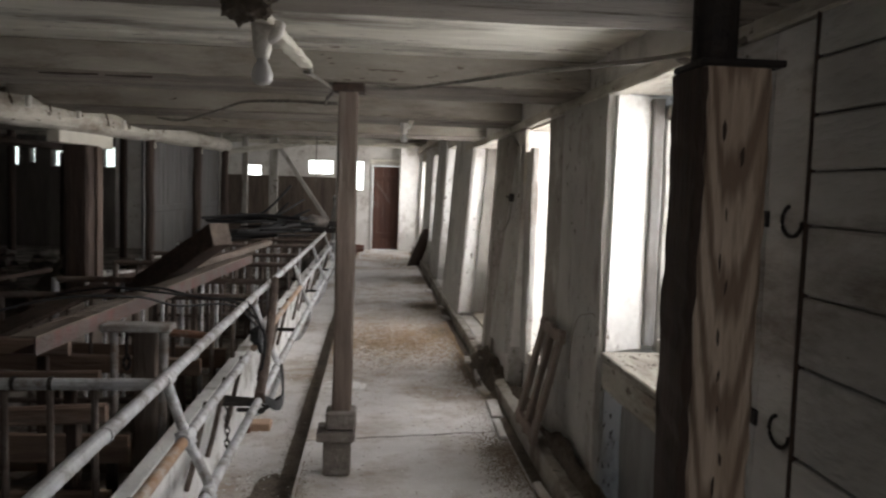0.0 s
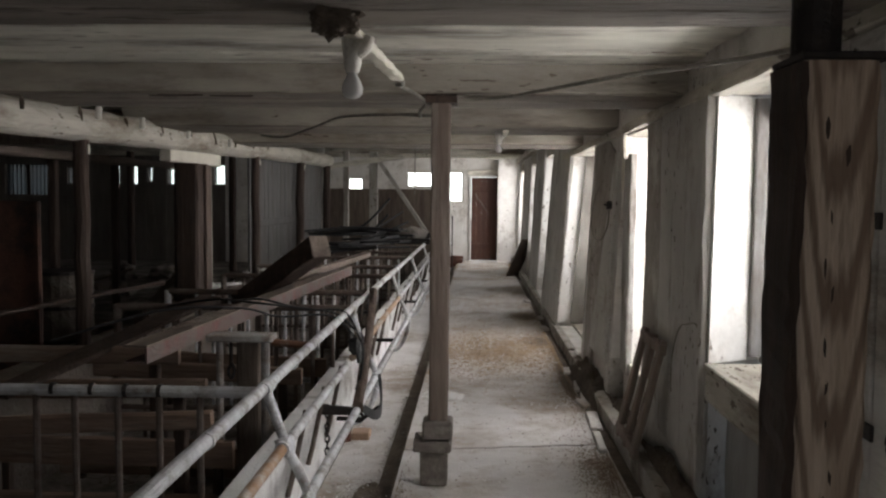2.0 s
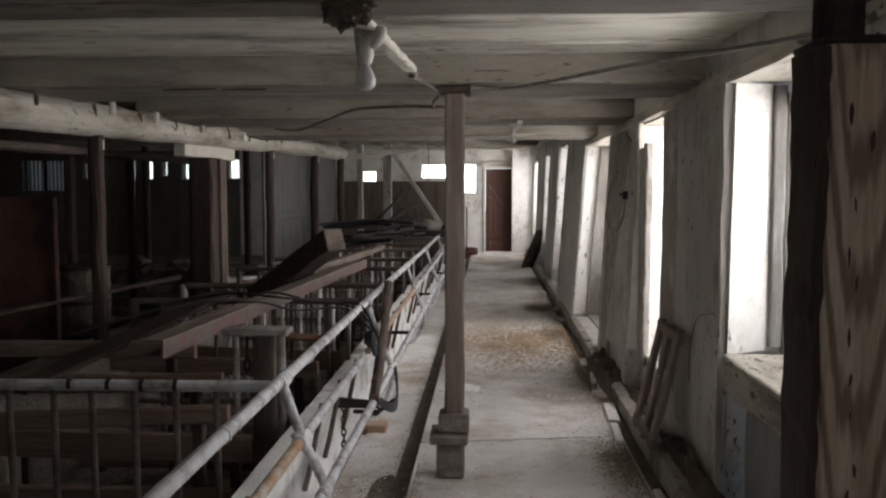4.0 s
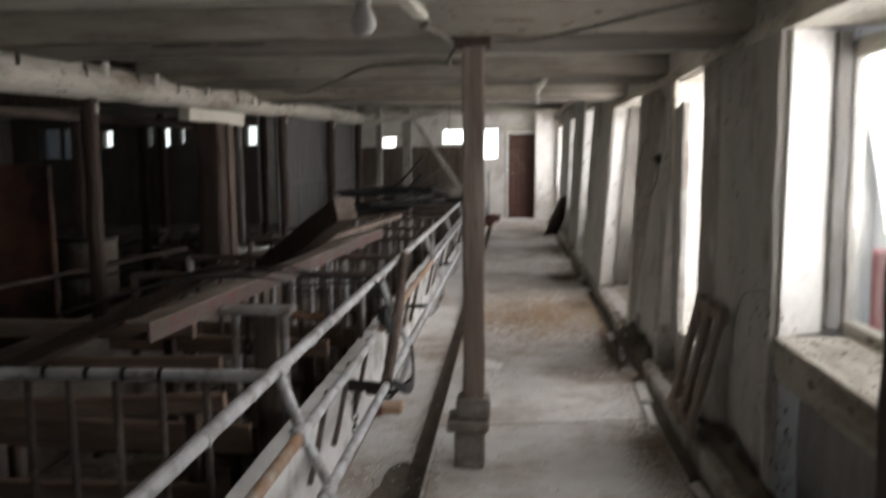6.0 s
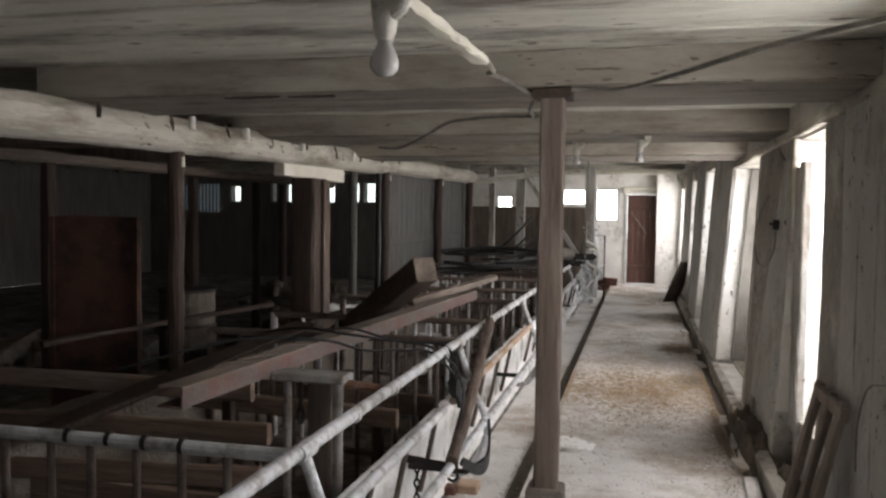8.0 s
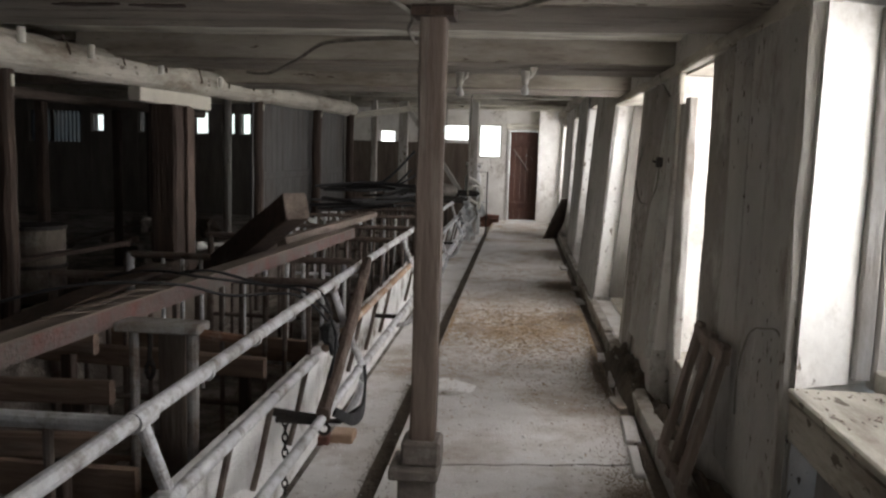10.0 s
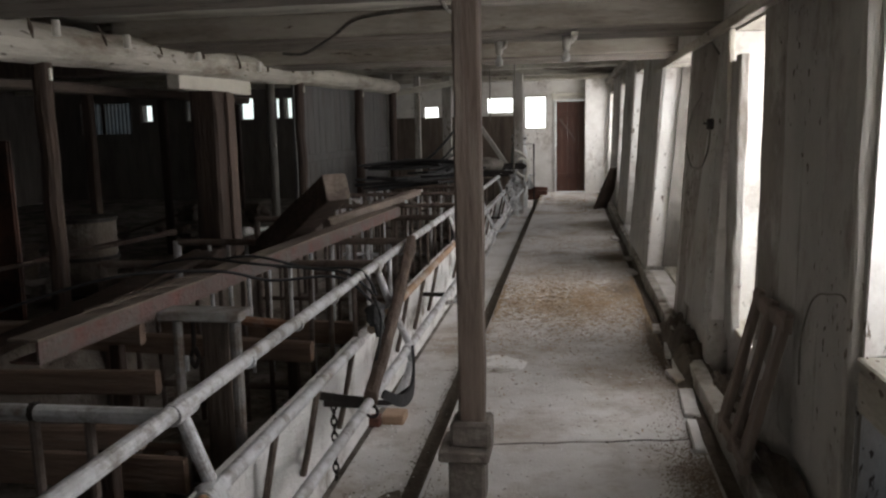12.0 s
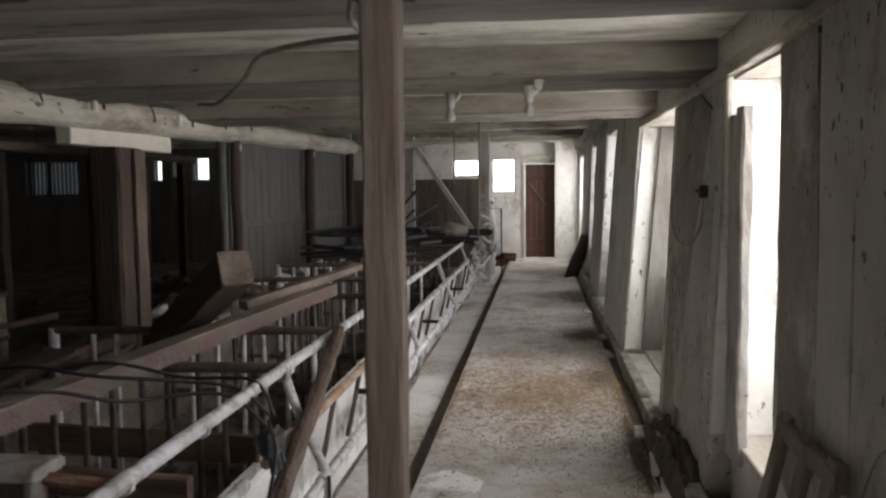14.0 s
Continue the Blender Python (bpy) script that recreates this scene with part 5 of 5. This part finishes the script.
part("body", sweep(bmesh.new(), [(-0.62, 16.1, z) for z, r in rs_], lambda i, t: [(rs_[i][1] * math.cos(2 * math.pi * k / 18), rs_[i][1] * math.sin(2 * math.pi * k / 18)) for k in range(18)]), M_film, mc, smooth=True)
part("rim", tube([(-0.62, 16.1, 1.215), (-0.62, 16.1, 1.235)], 0.148, 18), M_iron, mc)
# loose slab fragments along the gutter
fg = random.Random(17)
for k in range(11):
    x, y = fg.uniform(0.9, 0.97), (2.9, 3.2, 4.3, 4.75, 5.2, 5.4, 5.75, 6.3, 8.6, 9.4, 11.0)[k]
    a, l, w = fg.uniform(-0.15, 0.15), fg.uniform(0.09, 0.22), fg.uniform(0.02, 0.04)
    bm = box(-w, w, -l, l, 0, 0.03, 0.006)
    bm.transform(Matrix.Translation((x, y, -0.006)) @ Matrix.Rotation(a, 4, "Z"))
    fr_ = thing("slab_fragment", "broken strip of concrete lying along the gutter", "rubble", "slab fragments")
    part("strip", roughen(bm, 3, 0.006, 16, y), M_concrete, fr_)

# loose straw, grit and dirt
def scatter(name, label, n, area, size, material, z=0.0, seed=1, flat=0.4):
    sr = random.Random(seed)
    bm = bmesh.new()
    for _ in range(n):
        x, y = area(sr)
        l, w = size(sr)
        a = sr.uniform(0, math.pi)
        c, s = math.cos(a), math.sin(a)
        h = z + sr.uniform(0.001, 0.012) * flat
        q = [(-l, -w), (l, -w), (l, w), (-l, w)]
        vs = [bm.verts.new((x + u * c - v * s, y + u * s + v * c, h + (0.006 * sr.random() if i in (1, 2) else 0))) for i, (u, v) in enumerate(q)]
        tp = bm.verts.new((x, y, h + min(w, 0.02) * 1.2))
        for k in range(4):
            bm.faces.new((vs[k], vs[(k + 1) % 4], tp))
    o = part(name, bm, material)
    return tagged(o, label, "", "", "stuff")


def blob(cx, cy, rx, ry):
    return lambda r: (max(-0.25, min(0.91, r.gauss(cx, rx))), r.gauss(cy, ry))


scatter("straw", "scattered yellow straw on the walkway", 5200, blob(0.42, 7.2, 0.42, 0.5), lambda r: (r.uniform(0.006, 0.03), r.uniform(0.0012, 0.003)), M_straw, 0.0, 1)
scatter("straw", "thin scattered straw farther along the walkway", 800, blob(0.3, 10.6, 0.35, 0.7), lambda r: (r.uniform(0.006, 0.03), r.uniform(0.0015, 0.003)), M_straw, 0.0, 2)
scatter("straw", "pale straw before the brown door", 700, blob(0.3, 16.8, 0.4, 0.9), lambda r: (r.uniform(0.02, 0.07), 0.003), M_straw, 0.0, 3)
scatter("grit", "dark dirt crumbs along the walkway edge", 2600, lambda r: (0.93 - abs(r.gauss(0, 0.12)), r.uniform(1.8, 13)), lambda r: (r.uniform(0.001, 0.006), r.uniform(0.001, 0.004)), M_crumb, 0.0, 4, 0.2)
scatter("grit", "plaster crumbs and dirt on the passage floor", 900, lambda r: (r.uniform(-0.68, -0.29), r.uniform(1.0, 14)), lambda r: (r.uniform(0.002, 0.009), r.uniform(0.002, 0.006)), M_trough, -0.094, 5)
scatter("grit", "crumbs and chaff scattered over the walkway", 900, lambda r: (r.uniform(-0.25, 0.9), r.uniform(1.5, 17)), lambda r: (r.uniform(0.001, 0.006), r.uniform(0.001, 0.003)), M_crumb, 0.0, 6, 0.2)
scatter("litter", "dusty straw litter in the stalls", 2600, lambda r: (r.uniform(-2.15, -0.85), r.uniform(0.5, 13)), lambda r: (r.uniform(0.02, 0.09), r.uniform(0.002, 0.006)), M_greywood, -0.1, 7, 2.0)
scatter("grit", "crumbs of plaster along the window sill", 70, lambda r: (r.uniform(1.17, 1.42), r.uniform(2.05, 3.04)), lambda r: (r.uniform(0.002, 0.007), r.uniform(0.002, 0.004)), M_greywood, 0.757, 8)

# crumbs soften the painted step shadow and the dirt beside it
scatter("dirt", "dark crumbs of dirt and step shade along the walkway foot", 9000, lambda r: (-0.275 - abs(r.gauss(0, 0.05)), r.uniform(1.2, 15)), lambda r: (r.uniform(0.001, 0.005), r.uniform(0.001, 0.004)), M_dirt_shade, -0.094, 41, 0.2)
# films paint soft shade by step and window piers over trodden dirt
for i, (cx, cy, rx, ry, z) in enumerate(((-0.43, 3.15, 0.12, 0.5, -0.0925), (-0.34, 5.0, 0.04, 0.7, -0.0925), (-0.33, 8.0, 0.04, 1.0, -0.0925), (0.80, 2.95, 0.11, 0.13, 0.0), (0.885, 6.0, 0.035, 0.5, 0.0), (0.82, 7.75, 0.09, 0.16, 0.0), (0.78, 9.5, 0.13, 0.2, 0.0))):
    bm = bmesh.new()
    cen = bm.verts.new((cx, cy, z + 0.006))
    rim = []
    for k in range(72):
        a = 2 * math.pi * k / 72
        c, sn = math.cos(a), math.sin(a)
        w = 1 + 0.45 * noise.noise(Vector((c * 1.5, sn * 1.5, i * 3.7))) + 0.22 * noise.noise(Vector((c * 3.5, sn * 3.5, i * 5.1)))
        rim.append(bm.verts.new((min(max(cx + rx * w * c, -0.66), 0.925 if z == 0 else -0.276), cy + ry * w * sn, z + 0.0015)))
    for k in range(72):
        bm.faces.new((cen, rim[k], rim[(k + 1) % 72]))
    tagged(part("dirt_shade_film", bm, M_dirt_shade), "thin dark film of trodden dirt and painted soft shade on the concrete", "", "", "stuff")
    scatter("dirt", "loose crumbs feathering a film of dirt and painted shade", 1800, lambda r, cx=cx, cy=cy, rx=rx, ry=ry, z=z: (min(max(r.gauss(cx, rx * 0.75), -0.66), 0.925 if z == 0 else -0.276), r.gauss(cy, ry * 0.6)), lambda r: (r.uniform(0.001, 0.005), r.uniform(0.001, 0.004)), M_film_crumb, z, 60 + i, 0.2)
scatter("straw", "brown chaff trodden into the walkway", 6000, lambda r: (r.uniform(-0.25, 0.92), r.gauss(7.3, 0.9)), lambda r: (r.uniform(0.003, 0.014), r.uniform(0.001, 0.003)), M_straw, 0.0, 44, 0.3)
scatter("grit", "pale plaster flakes on the walkway", 260, lambda r: (r.uniform(-0.2, 0.92), r.uniform(1.8, 12)), lambda r: (r.uniform(0.003, 0.012), r.uniform(0.003, 0.008)), M_trough, 0.0, 45, 0.3)

# drifts of fine dirt that also paint soft pier shadows: dense in the middle, thinning outwards
for i, (cx, cy, rx, ry, n) in enumerate(((0.88, 3.75, 0.08, 0.25, 4500), (0.9, 5.9, 0.06, 0.4, 3500), (0.86, 7.75, 0.12, 0.2, 6000), (0.8, 9.6, 0.14, 0.25, 5000), (0.86, 12.2, 0.12, 0.5, 3500), (0.72, 14.6, 0.2, 0.4, 2500), (-0.24, 2.9, 0.03, 0.4, 900), (0.5, 2.3, 0.3, 0.3, 500))):
    scatter("dirt", "drift of dark dirt crumbs with soft pier shade put in", n, blob(cx, cy, rx, ry), lambda r: (r.uniform(0.001, 0.004), r.uniform(0.001, 0.003)), M_crumb, 0.0, 20 + i, 0.15)
# earth and fallen plaster heaped between kerb and pier
# the mounds at x 1.11 paint the shaded hollow under the pier boards
for cx, cy, rx, ry, hz in ((1.06, 5.75, 0.12, 0.75, 0.19), (1.11, 3.35, 0.07, 0.95, 0.2), (1.11, 4.65, 0.07, 0.55, 0.16), (1.08, 9.0, 0.1, 0.7, 0.12), (0.96, 4.9, 0.05, 1.0, 0.035), (0.955, 2.6, 0.055, 1.1, 0.035), (0.955, 6.9, 0.05, 1.1, 0.035)):
    bm = bmesh.new()
    rows = []
    for i in range(25):
        row = []
        for j in range(13):
            u, v = 2 * i / 24 - 1, 2 * j / 12 - 1
            h = max(0.0, 1 - u * u) * max(0.0, 1 - v * v)
            n_ = noise.noise(Vector((u * 5, v * 3, cy))) * 0.35 + noise.noise(Vector((u * 17, v * 9, cy))) * 0.25
            row.append(bm.verts.new((cx + rx * v, cy + ry * u, -0.02 + hz * (h ** 0.6) * (1 + n_))))
        rows.append(row)
    for i in range(24):
        for j in range(12):
            bm.faces.new((rows[i][j], rows[i + 1][j], rows[i + 1][j + 1], rows[i][j + 1]))
    tagged(part("earth_shade_heap", bm, M_dirt_shade), "heap of dark earth and fallen plaster, partly painting a shaded hollow, between kerb and pier", "", "", "stuff")
